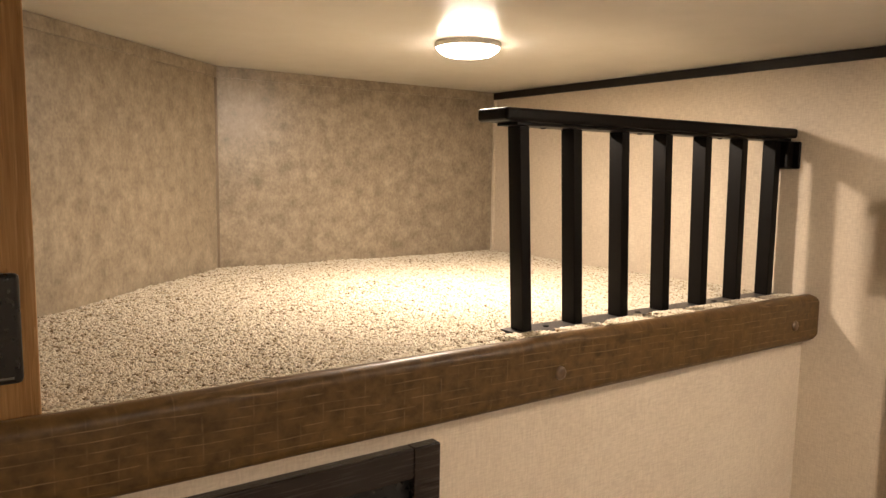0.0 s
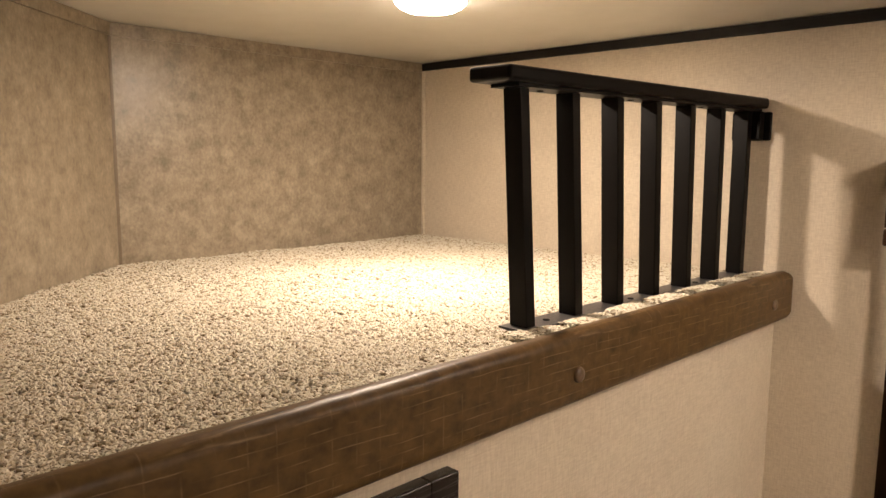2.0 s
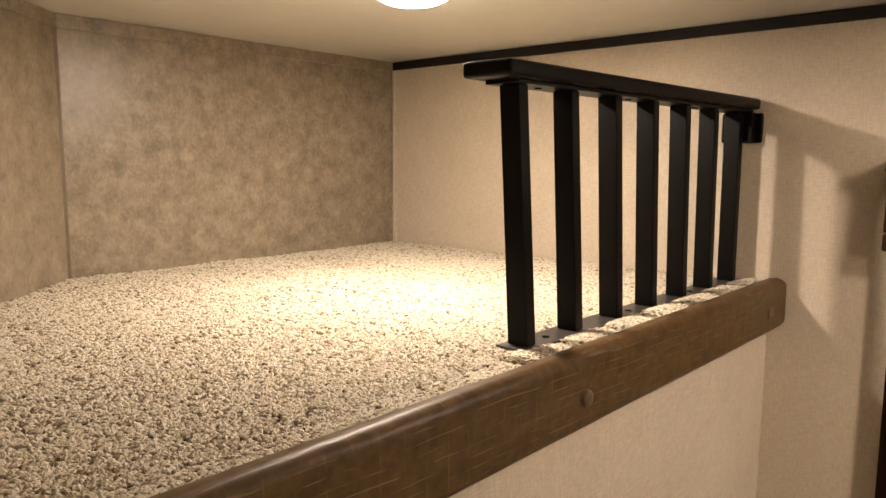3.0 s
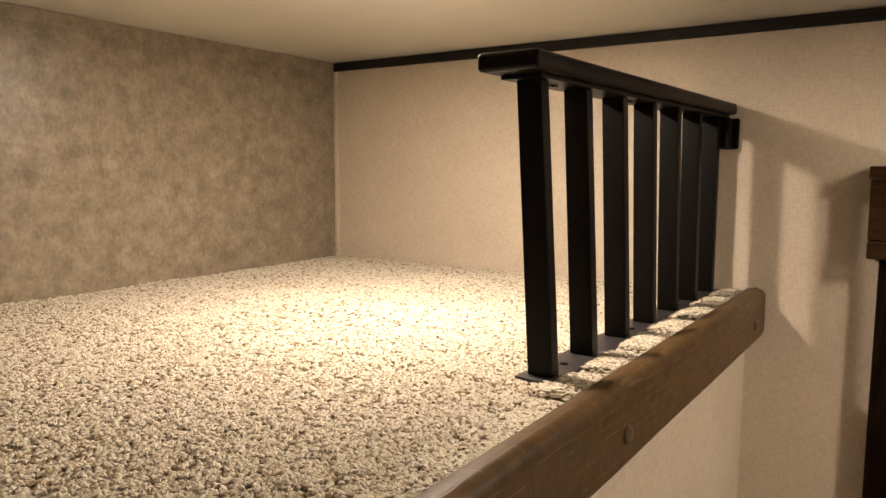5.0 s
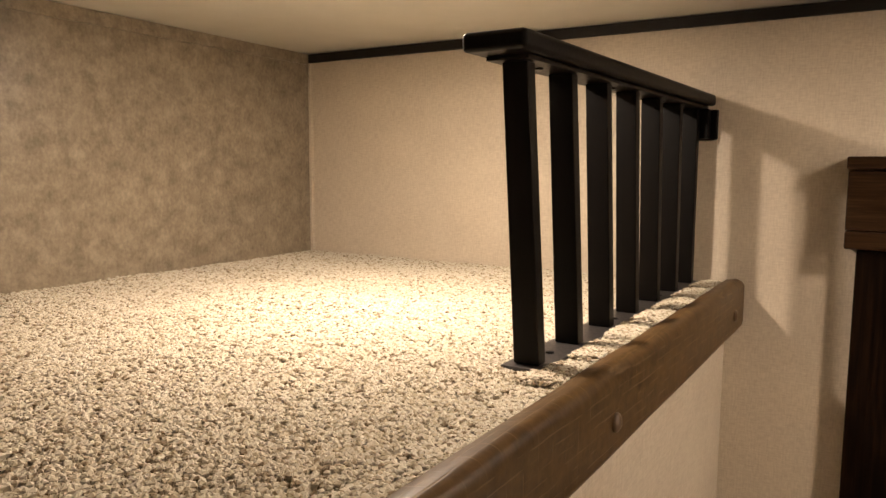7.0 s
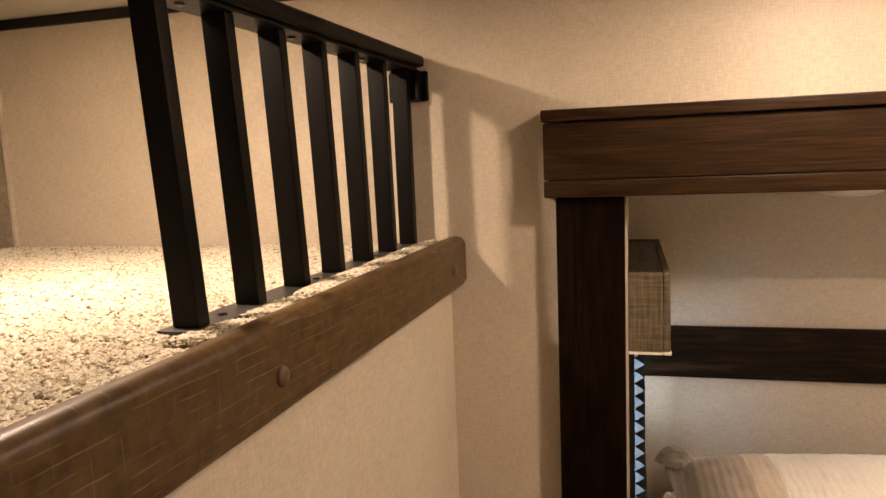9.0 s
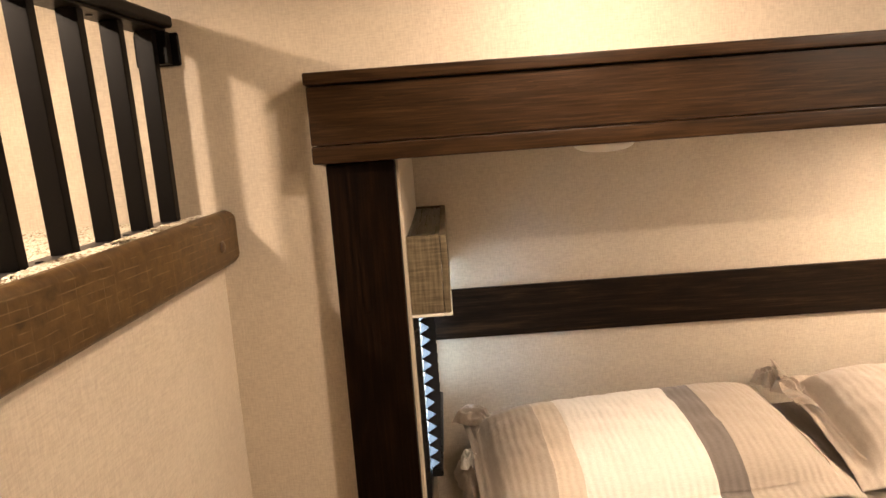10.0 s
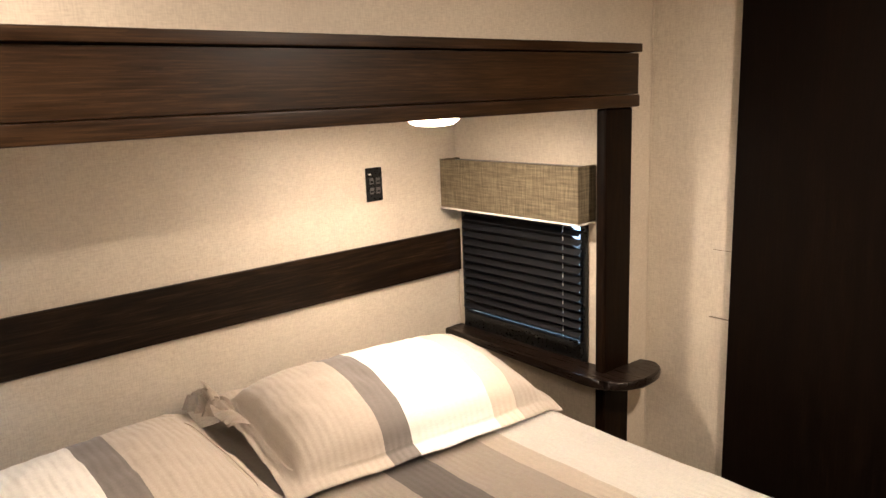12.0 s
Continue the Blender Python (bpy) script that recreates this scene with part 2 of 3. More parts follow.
WALLPAPER = linen_paper("linen_wallpaper", (0.492, 0.420, 0.326), (0.612, 0.537, 0.426), 9.0)
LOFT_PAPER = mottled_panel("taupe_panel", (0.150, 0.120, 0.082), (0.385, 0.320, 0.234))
CEILING_WHITE = ceiling_vinyl()
OAK = stained_wood("oak_trim", (0.20, 0.105, 0.038), (0.30, 0.168, 0.066), (0.41, 0.25, 0.115), 2, 0.5)
WOOD_Y = stained_wood("walnut_board", (0.0110, 0.0047, 0.0016), (0.0270, 0.0124, 0.0043), (0.058, 0.0290, 0.0108), 1, 0.36, 0.0, 0.20, 0.10)
WOOD_BAND = stained_wood("walnut_band", (0.0050, 0.0026, 0.0013), (0.0110, 0.0058, 0.0028), (0.032, 0.0175, 0.0088), 1, 0.42, 0.0, 0.12, 0.45)
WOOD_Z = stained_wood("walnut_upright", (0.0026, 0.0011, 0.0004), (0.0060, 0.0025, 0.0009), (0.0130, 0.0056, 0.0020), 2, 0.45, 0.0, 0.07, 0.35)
WOOD_X = stained_wood("walnut_shelf", (0.0045, 0.0025, 0.0016), (0.0085, 0.0046, 0.0028), (0.016, 0.009, 0.0056), 0, 0.28, 0.1, 0.3)
GLOSS_WOOD = stained_wood("lacquered_espresso", (0.0065, 0.0030, 0.0017), (0.0085, 0.0040, 0.0023), (0.0110, 0.0053, 0.0031), 0, 0.2, 0.2, 0.3)
ESPRESSO = stained_wood("espresso_door", (0.0022, 0.0012, 0.0007), (0.0042, 0.0022, 0.0012), (0.009, 0.0046, 0.0024), 2, 0.5, 0.0, 0.05)
BLACK_METAL = plain("black_powder_coat", (0.0024, 0.0016, 0.0012), 0.42, 0.0, 0.2, 300.0, 0.00005, 0.13)
PLATE_METAL = plain("base_plate_metal", (0.030, 0.027, 0.026), 0.42, 0.2, 0.15, 200.0)
BLACK_PLASTIC = plain("black_plastic", (0.006, 0.006, 0.006), 0.3, 0.0, 0.1, 120.0, 0.0001, 0.35)
BLACK_TRIM = plain("black_trim", (0.010, 0.008, 0.006), 0.55, spec=0.25)
VINYL = crocodile_vinyl()
BUTTON_VINYL = plain("button_vinyl", (0.100, 0.060, 0.030), 0.4, vary=0.25, scale=120.0, relief=0.0004)
YARN = tuft_material()
BACKING = plain("carpet_backing", (0.46, 0.385, 0.265), 0.95, vary=0.35, scale=160.0, relief=0.002)
VALANCE = woven("valance_weave", (0.070, 0.054, 0.029), (0.178, 0.140, 0.082), 190.0)
PIPING = plain("white_piping", (0.78, 0.74, 0.66), 0.7)
SHADE = plain("pleated_shade", (0.0075, 0.0075, 0.0085), 0.8, vary=0.2, scale=220.0, relief=0.0002, spec=0.2)
GLASS = pane_glass()
DAY_NEAR = daylight("daylight_near", -0.3, 0.5, 0.06, 24.0)
DAY_FAR = daylight("daylight_far", 0.84, 0.92, 0.0015, 6.0)
LIT = glowing("lit_diffuser", 66.0)
UNLIT = plain("white_diffuser", (0.80, 0.77, 0.71), 0.35, vary=0.02)
WHITE_PLASTIC = plain("white_plastic", (0.78, 0.75, 0.69), 0.4, vary=0.02)
HEM = plain("tan_hem_cloth", (0.47, 0.395, 0.315), 0.9, vary=0.12, scale=300.0, relief=0.0006)
LINEN_WHITE = plain("white_sheet", (0.78, 0.74, 0.66), 0.9, vary=0.05, scale=60.0, relief=0.001)
MATTRESS = plain("mattress_ticking", (0.66, 0.62, 0.55), 0.9, vary=0.05)
FLOOR_VINYL = stained_wood("plank_vinyl", (0.20, 0.16, 0.12), (0.30, 0.25, 0.20), (0.40, 0.34, 0.28), 0, 0.5, 0.0)
KEY_GREY = plain("socket_grey", (0.085, 0.08, 0.075), 0.4)
SEAM = plain("seam_brown", (0.16, 0.12, 0.08), 0.6)
BEDDING = striped_cotton("bedding_stripes", 1, -2.40, 2.40, [
    (0.0, WHITE), (0.222, CREAM), (0.250, TAN), (0.316, GREY), (0.360, TAN), (0.50, CREAM), (0.53, WHITE), (0.64, GREY), (0.685, TAN), (0.80, CREAM)], 1)
SHAM_R = striped_cotton("sham_stripes", 1, -0.42, 0.84, [(0.0, TAN), (0.185, CREAM), (0.285, WHITE), (0.585, GREY), (0.675, TAN)], 1)
SHAM_L = striped_cotton("sham_stripes_turned", 1, -0.42, 0.84, [(0.0, TAN), (0.290, GREY), (0.372, WHITE), (0.715, CREAM), (0.79, TAN)], 1, 0.0042)

# ---- mesh helpers ----
BASE = {}


def rbox(bm, x0, x1, y0, y1, z0, z1, bev=0.0, seg=2):
    """A box with rounded edges, added to bm."""
    t = bmesh.new()
    bmesh.ops.create_cube(t, size=1.0)
    for v in t.verts:
        v.co = (x0 + (v.co.x + 0.5) * (x1 - x0), y0 + (v.co.y + 0.5) * (y1 - y0), z0 + (v.co.z + 0.5) * (z1 - z0))
    if bev:
        bmesh.ops.bevel(t, geom=t.edges[:], offset=bev, segments=seg, affect="EDGES", profile=0.5)
    join(bm, t)
    return bm


def join(bm, other):
    me = bpy.data.meshes.new("join")
    other.to_mesh(me)
    other.free()
    bm.from_mesh(me)
    bpy.data.meshes.remove(me)


def box(x0, x1, y0, y1, z0, z1, bev=0.0, seg=2):
    return rbox(bmesh.new(), x0, x1, y0, y1, z0, z1, bev, seg)


def slab(points, z0, z1, bev=0.0, seg=2):
    """A flat plate with the given outline (counter-clockwise), from z0 to z1."""
    bm = bmesh.new()
    low = [bm.verts.new((x, y, z0)) for x, y in points]
    high = [bm.verts.new((x, y, z1)) for x, y in points]
    n = len(points)
    bm.faces.new(low[::-1])
    bm.faces.new(high)
    rims = []
    for i in range(n):
        f = bm.faces.new((low[i], low[(i + 1) % n], high[(i + 1) % n], high[i]))
        rims += [f.edges[0], f.edges[2]]
    if bev:
        bmesh.ops.bevel(bm, geom=list(set(rims)), offset=bev, segments=seg, affect="EDGES", profile=0.5)
    return bm


def lathe(profile, segs=32):
    """A turned shape about z from (radius, height) pairs."""
    bm = bmesh.new()
    rings = []
    for r, z in profile:
        rings.append([bm.verts.new((r * math.cos(2 * math.pi * i / segs), r * math.sin(2 * math.pi * i / segs), z)) for i in range(segs)])
    for a, c in zip(rings, rings[1:]):
        for i in range(segs):
            bm.faces.new((a[i], a[(i + 1) % segs], c[(i + 1) % segs], c[i]))
    bm.faces.new(rings[0][::-1])
    bm.faces.new(rings[-1])
    return bm


def moved(bm, m):
    bm.transform(m)
    return bm


def finish(name, bm, mat, origin, smooth):
    if origin != (0, 0, 0):
        bmesh.ops.translate(bm, verts=bm.verts[:], vec=[-c for c in origin])
    bmesh.ops.recalc_face_normals(bm, faces=bm.faces[:])
    me = bpy.data.meshes.new(name)
    bm.to_mesh(me)
    bm.free()
    me.materials.append(mat)
    if smooth:
        me.polygons.foreach_set("use_smooth", [True] * len(me.polygons))
        me.set_sharp_from_angle(angle=radians(40))
    ob = new(name, me)
    if smooth and len(me.polygons) < 400:
        ob.modifiers.new("flat_faces", "WEIGHTED_NORMAL").keep_sharp = True
    return ob


def thing(name, base, label, category, group="", kind=""):
    """An Empty at a thing's base that carries its parts."""
    ob = new(name)
    ob.location = base
    BASE[ob] = tuple(base)
    return tagged(ob, label, category, group, kind)


def part(name, bm, mat, parent, label="", smooth=True):
    """One mesh, given in world places, under a thing or a part."""
    ob = finish(name, bm, mat, BASE[parent], smooth)
    ob.parent = parent
    BASE[ob] = BASE[parent]
    return tagged(ob, label)


def solid(name, bm, mat, base, label, category, group="", kind="", smooth=True):
    """A thing that is one mesh, given in world places."""
    ob = finish(name, bm, mat, tuple(base), smooth)
    ob.location = base
    BASE[ob] = tuple(base)
    return tagged(ob, label, category, group, kind)


def setting(name, bm, mat, label, category):
    return solid(name, bm, mat, (0, 0, 0), label, category, kind="structure")

def skew(x):
    """How far the loft's front edge falls back towards the far end."""
    return -0.022 * x


def skewed(bm, below=9.0, rate=0.022):
    for v in bm.verts:
        if v.co.y < below:
            v.co.y -= rate * v.co.x
    return bm

# ---- the setting ----
LOFT_BACK, LEDGE = 1.165, 1.395     # the loft's back wall; the height of its carpet
CORNER_X = -0.985                   # where the back wall turns off at 45 degrees
LEFT_X = -1.62
PARTITION, OPPOSITE = -2.55, -2.45
BACK = 0.642                        # headboard wall of the slide-out
SL, SR = -0.332, -2.332             # its side walls
CHAMFER_Y = LOFT_BACK - (CORNER_X - LEFT_X) * 0.95

setting("floor", box(OPPOSITE - 0.05, BACK + 0.05, PARTITION - 0.05, 1.25, -0.05, 0.0), FLOOR_VINYL, "grey-brown plank vinyl floor", "floor")
setting("ceiling", box(OPPOSITE - 0.05, 0.05, PARTITION - 0.05, 1.25, CEIL, CEIL + 0.04), CEILING_WHITE, "smooth cream white vinyl ceiling", "ceiling")
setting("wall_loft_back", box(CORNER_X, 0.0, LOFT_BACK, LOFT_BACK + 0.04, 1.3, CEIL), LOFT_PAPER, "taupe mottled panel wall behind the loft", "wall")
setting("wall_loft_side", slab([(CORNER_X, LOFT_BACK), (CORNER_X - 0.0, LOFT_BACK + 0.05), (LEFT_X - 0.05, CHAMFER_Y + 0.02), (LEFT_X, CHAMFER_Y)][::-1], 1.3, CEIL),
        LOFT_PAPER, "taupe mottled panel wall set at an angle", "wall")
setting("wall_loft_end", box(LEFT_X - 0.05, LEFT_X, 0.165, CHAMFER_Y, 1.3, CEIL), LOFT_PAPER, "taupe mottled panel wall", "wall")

w = box(0.0, 0.04, SL, LOFT_BACK + 0.05, 0, CEIL)
rbox(w, 0.0, 0.04, SR, SL, SLIDE_CEIL + 0.02, CEIL)
rbox(w, 0.0, 0.04, PARTITION, SR, 0, CEIL)
setting("wall_side", w, WALLPAPER, "beige linen wallpaper on the side wall", "wall")
setting("wall_ledge", skewed(box(OPPOSITE, 0.0, 0.035, 0.07, 0, 1.30)), WALLPAPER, "beige linen wallpaper below the loft", "wall")
setting("wall_stub", box(OPPOSITE, -1.5905, 0.106, 0.165, 1.3, CEIL), WALLPAPER, "pale wallpaper beside the loft opening", "wall")
setting("wall_partition", box(OPPOSITE, 0.0, PARTITION - 0.04, PARTITION, 0, CEIL), WALLPAPER, "beige linen wallpaper partition", "wall")
setting("wall_opposite", box(OPPOSITE - 0.04, OPPOSITE, PARTITION, 0.165, 0, CEIL), WALLPAPER, "beige linen wallpaper", "wall")

# slide-out: headboard wall, ceiling and two side walls with a window each
setting("wall_headboard", box(BACK, BACK + 0.04, SR - 0.05, SL + 0.05, 0, SLIDE_CEIL + 0.03), WALLPAPER, "beige linen wallpaper headboard wall", "wall")
setting("slide_ceiling", box(0.0, BACK, SR, SL, SLIDE_CEIL, SLIDE_CEIL + 0.02), CEILING_WHITE, "cream ceiling of the bed slide-out", "ceiling")
WX0, WX1, WZ0, WZ1 = 0.085, 0.575, 0.745, 1.225
for name, y0, y1 in (("wall_slide_near", SL, SL + 0.045), ("wall_slide_far", SR - 0.045, SR)):
    w = box(0.04, WX0, y0, y1, 0, SLIDE_CEIL)
    rbox(w, WX1, BACK, y0, y1, 0, SLIDE_CEIL)
    rbox(w, WX0, WX1, y0, y1, 0, WZ0)
    rbox(w, WX0, WX1, y0, y1, WZ1, SLIDE_CEIL)
    setting(name, w, WALLPAPER, "beige linen wallpaper slide-out side wall", "wall")

# loft deck
setting("loft_deck", skewed(box(OPPOSITE, 0.0, 0.045, LOFT_BACK, 1.302, 1.380), 0.1), BACKING, "loft deck under the carpet", "floor")

# trims
setting("ceiling_trim", box(-0.012, 0.0, PARTITION, LOFT_BACK - 0.002, CEIL - 0.024, CEIL - 0.001, 0.002), BLACK_TRIM, "black batten where wall meets ceiling", "trim")
setting("corner_seam", box(CORNER_X - 0.004, CORNER_X + 0.003, LOFT_BACK - 0.004, LOFT_BACK - 0.0005, 1.38, CEIL - 0.032), SEAM, "thin dark seam between wall panels", "trim")
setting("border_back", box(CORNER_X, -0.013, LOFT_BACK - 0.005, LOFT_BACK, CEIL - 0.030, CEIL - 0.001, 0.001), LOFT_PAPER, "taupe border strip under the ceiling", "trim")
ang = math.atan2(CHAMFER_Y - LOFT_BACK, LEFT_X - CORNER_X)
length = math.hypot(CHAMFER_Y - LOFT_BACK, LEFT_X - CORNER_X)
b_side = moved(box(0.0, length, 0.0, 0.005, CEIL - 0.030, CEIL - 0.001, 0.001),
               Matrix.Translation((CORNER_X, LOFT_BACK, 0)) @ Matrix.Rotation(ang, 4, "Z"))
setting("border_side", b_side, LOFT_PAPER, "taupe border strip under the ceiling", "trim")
setting("corner_trim", box(-0.012, -0.0005, LOFT_BACK - 0.010, LOFT_BACK - 0.0005, 1.38, CEIL - 0.026, 0.002), WALLPAPER, "narrow beige corner strip", "trim")
setting("corner_trim_far", box(-0.005, -0.0005, PARTITION + 0.0005, PARTITION + 0.005, 0, CEIL - 0.026, 0.002), WALLPAPER, "narrow beige corner strip", "trim")
setting("opening_trim", box(-1.590, -1.536, 0.098, 0.170, LEDGE - 0.014, CEIL, 0.003), OAK, "orange-brown oak edge strip", "trim")

# ---- slide-out surround ----
FX = -0.046
FL, FR = -0.173, -2.415
sur = thing("slide_surround", (0, (FL + FR) / 2, 0), "dark walnut-stained wooden surround of the bed slide-out", "trim", kind="structure")
part("top_cap", box(FX - 0.010, 0.0, FR - 0.003, FL + 0.003, 1.632, 1.655, 0.003), WOOD_Y, sur)
part("header_board", box(FX, 0.0, FR, FL, 1.519, 1.629, 0.002), WOOD_Y, sur)
part("lower_strip", box(FX - 0.006, 0.0, FR, FL, 1.484, 1.5175, 0.004), WOOD_Y, sur)
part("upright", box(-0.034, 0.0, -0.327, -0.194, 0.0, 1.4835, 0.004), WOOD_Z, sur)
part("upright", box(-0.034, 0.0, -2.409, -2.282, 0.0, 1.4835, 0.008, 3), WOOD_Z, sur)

# ---- windows with pleated shades ----


def window(name, wall_y, s, label, edge, gap, notches):
    """wall_y: the room face of the wall; s: +1 where the room lies towards +y."""
    def ys(a, b):
        return (min(wall_y + s * a, wall_y + s * b), max(wall_y + s * a, wall_y + s * b))
    ob = thing(name, ((WX0 + WX1) / 2, wall_y, WZ0), label, "window", kind="structure")
    fr = box(WX0 - 0.025, WX0, *ys(0, 0.012), WZ0 - 0.03, WZ1 + 0.03, 0.003)
    part("window_frame", fr, BLACK_PLASTIC, ob)
    part("window_frame", box(WX1, WX1 + 0.035, *ys(0, 0.012), WZ0 - 0.03, WZ1 + 0.03, 0.003), BLACK_PLASTIC, ob)
    part("window_frame", box(WX0, WX1, *ys(0, 0.012), WZ0 - 0.03, WZ0 + 0.028, 0.003), BLACK_PLASTIC, ob)
    part("window_frame", box(WX0, WX1, *ys(0, 0.012), WZ1, WZ1 + 0.03, 0.003), BLACK_PLASTIC, ob)
    p = part("pane", box(WX0, WX1, *ys(-0.022, -0.018), WZ0, WZ1), GLASS, ob, "tinted window glass")
    p.visible_shadow = False
    # folded shade with cord holes
    bm = bmesh.new()
    pitch, z0, z1 = 0.0285, 0.785, 1.20
    n = round((z1 - z0) / pitch)
    xs = [WX0 + edge, WX0 + 0.014, WX0 + 0.055, WX0 + 0.0580, WX1 - gap]
    for i in range(n):
        for za, zb, a, b in ((z0 + i * pitch, z0 + (i + 0.5) * pitch, 0.012, 0.034), (z0 + (i + 0.5) * pitch, z0 + (i + 1) * pitch, 0.034, 0.012)):
            def at(x, f):
                return bm.verts.new((x, wall_y + s * (a + (b - a) * f), za + (zb - za) * f))
            for k in range(4):
                spans = [(0.0, 1.0)]
                if k == 2:
                    spans = [(0.0, 0.32), (0.58, 1.0)]
                elif k == 0 and i >= n - notches and b > a:
                    spans = [(0.0, 0.1)]
                for f0, f1 in spans:
                    bm.faces.new((at(xs[k], f0), at(xs[k + 1], f0), at(xs[k + 1], f1), at(xs[k], f1)))
    bmesh.ops.remove_doubles(bm, verts=bm.verts[:], dist=1e-5)
    bmesh.ops.solidify(bm, geom=bm.faces[:], thickness=0.0006)
    part("pleated_shade", bm, SHADE, ob, "black pleated shade, lowered", smooth=False)
    cord = moved(lathe([(0.0011, z0), (0.0011, z1)], 8), Matrix.Translation((WX0 + 0.0565, wall_y + s * 0.0225, 0)))
    part("lift_cord", cord, WHITE_PLASTIC, ob, "thin white lift cord")
    part("bottom_rail", box(WX0 + 0.002, WX1 - 0.002, *ys(0.013, 0.040), z0 - 0.020, z0 - 0.001, 0.004), BLACK_PLASTIC, ob)
    return ob


window("window_1", SL, -1, "window with black frame and lowered black shade", 0.004, 0.045, 0)
window("window_2", SR, 1, "window with black frame and lowered black shade", -0.012, -0.012, 5)


def valance(x0, z0, z1, y0, y1, s, label):
    """Fabric-wrapped box over a window, open towards the wall."""
    x1 = BACK - 0.010
    ob = thing("valance", ((x0 + x1) / 2, (y0 + y1) / 2, z0), label, "valance", "valances over the windows")
    front = (y1 - 0.014, y1) if s > 0 else (y0, y0 + 0.014)
    inner = (y0, y1 - 0.0145) if s > 0 else (y0 + 0.0145, y1)
    part("front_board", box(x0, x1, *front, z0, z1, 0.0025), VALANCE, ob)
    part("end_board", box(x0, x0 + 0.014, *inner, z0, z1, 0.0025), VALANCE, ob)
    part("end_board", box(x1 - 0.014, x1, *inner, z0, z1, 0.0025), VALANCE, ob)
    part("top_board", box(x0 + 0.0145, x1 - 0.0145, *inner, z1 - 0.018, z1 - 0.005, 0.002), WOOD_X, ob, "dark unfinished top")
    part("piping", box(x0 - 0.002, x1, *((front[0], front[1] + 0.002) if s > 0 else (front[0] - 0.002, front[1])), z0 - 0.006, z0 - 0.0003, 0.002), PIPING, ob, "white lower edge")
    part("piping", box(x0 - 0.002, x0 + 0.014, *inner, z0 - 0.006, z0 - 0.0003, 0.002), PIPING, ob, "white lower edge")


valance(0.034, 1.156, 1.322, SL - 0.084, SL - 0.0005, -1, "brown-olive woven fabric valance with white lower edge")
valance(0.034, 1.160, 1.324, SR + 0.0005, SR + 0.084, 1, "brown-olive woven fabric valance with white lower edge")

outside = box(0.12, 2.2, SL + 0.90, SL + 0.91, -0.2, 2.4)
rbox(outside, 2.2, 2.21, SL + 0.05, SL + 0.90, -0.2, 2.4)
setting("backdrop_near", outside, DAY_NEAR, "bright overcast daylight outside the window", "backdrop")
outside = box(0.12, 2.2, SR - 0.91, SR - 0.90, -0.2, 2.4)
rbox(outside, 2.2, 2.21, SR - 0.90, SR - 0.05, -0.2, 2.4)
setting("backdrop_far", outside, DAY_FAR, "bright overcast daylight outside the window", "backdrop")

# ---- headboard band, charging plate, shelf ----
solid("wall_band", box(BACK - 0.014, BACK - 0.0003, SR + 0.001, SL - 0.001, 0.922, 1.071, 0.002), WOOD_BAND, (BACK, -1.33, 0.922),
      "dark walnut-stained board along the headboard wall", "board")

pl = thing("charging_plate", (BACK, -1.975, 1.214), "black wall plate with four small sockets", "socket")
part("plate", box(BACK - 0.007, BACK - 0.0004, -2.006, -1.944, 1.212, 1.320, 0.003, 3), BLACK_PLASTIC, pl)
for iy in (-1, 1):
    for iz in (-1, 1):
        cy, cz = -1.975 + iy * 0.0125, 1.262 + iz * 0.0155
        socket = part("socket", box(BACK - 0.0095, BACK - 0.0072, cy - 0.008, cy + 0.008, cz - 0.010, cz + 0.010, 0.001), KEY_GREY, pl, "grey socket face")
        part("slot", box(BACK - 0.0098, BACK - 0.0094, cy - 0.0055, cy + 0.0055, cz - 0.0045, cz + 0.0005), BLACK_PLASTIC, socket, "black charging slot")
part("mark", box(BACK - 0.0082, BACK - 0.0072, -1.962, -1.952, 1.298, 1.302), WHITE_PLASTIC, pl, "small white mark")

outline = [(BACK - 0.003, SR + 0.0005), (BACK - 0.003, SR + 0.080), (0.10, SR + 0.100), (0.0, SR + 0.106), (-0.06, SR + 0.108)]
for i in range(13):
    a = radians(80 + i * 190 / 12)
    outline.append((-0.075 + 0.068 * math.cos(a), (SR - 0.035) + (0.125 if i < 5 else 0.105) * math.sin(a)))
outline += [(-0.0355, SR - 0.130), (-0.0355, SR + 0.047), (0.0005, SR + 0.047), (0.0005, SR + 0.0005)]
solid("wall_shelf", slab(outline, 0.690, 0.718, 0.008, 3), WOOD_X, (0.2, SR, 0.690), "dark walnut shelf with a rounded end under the window", "shelf")

# ---- ceiling lights ----


def puck(name, x, y, z, lit, label):
    ob = thing(name, (x, y, z), label, "ceiling light", "round ceiling lights")
    base = moved(lathe([(0.0705, 0.0), (0.0705, -0.008), (0.068, -0.011), (0.0, -0.011)][:3], 40), Matrix.Translation((x, y, z)))
    part("base", base, WHITE_PLASTIC, ob, "white rim")
    dome = [(0.067, -0.0112), (0.066, -0.014), (0.060, -0.020), (0.048, -0.026), (0.030, -0.029), (0.010, -0.0305)]
    part("diffuser", moved(lathe(dome, 40), Matrix.Translation((x, y, z))), LIT if lit else UNLIT, ob, "glowing warm white diffuser" if lit else "unlit white diffuser")


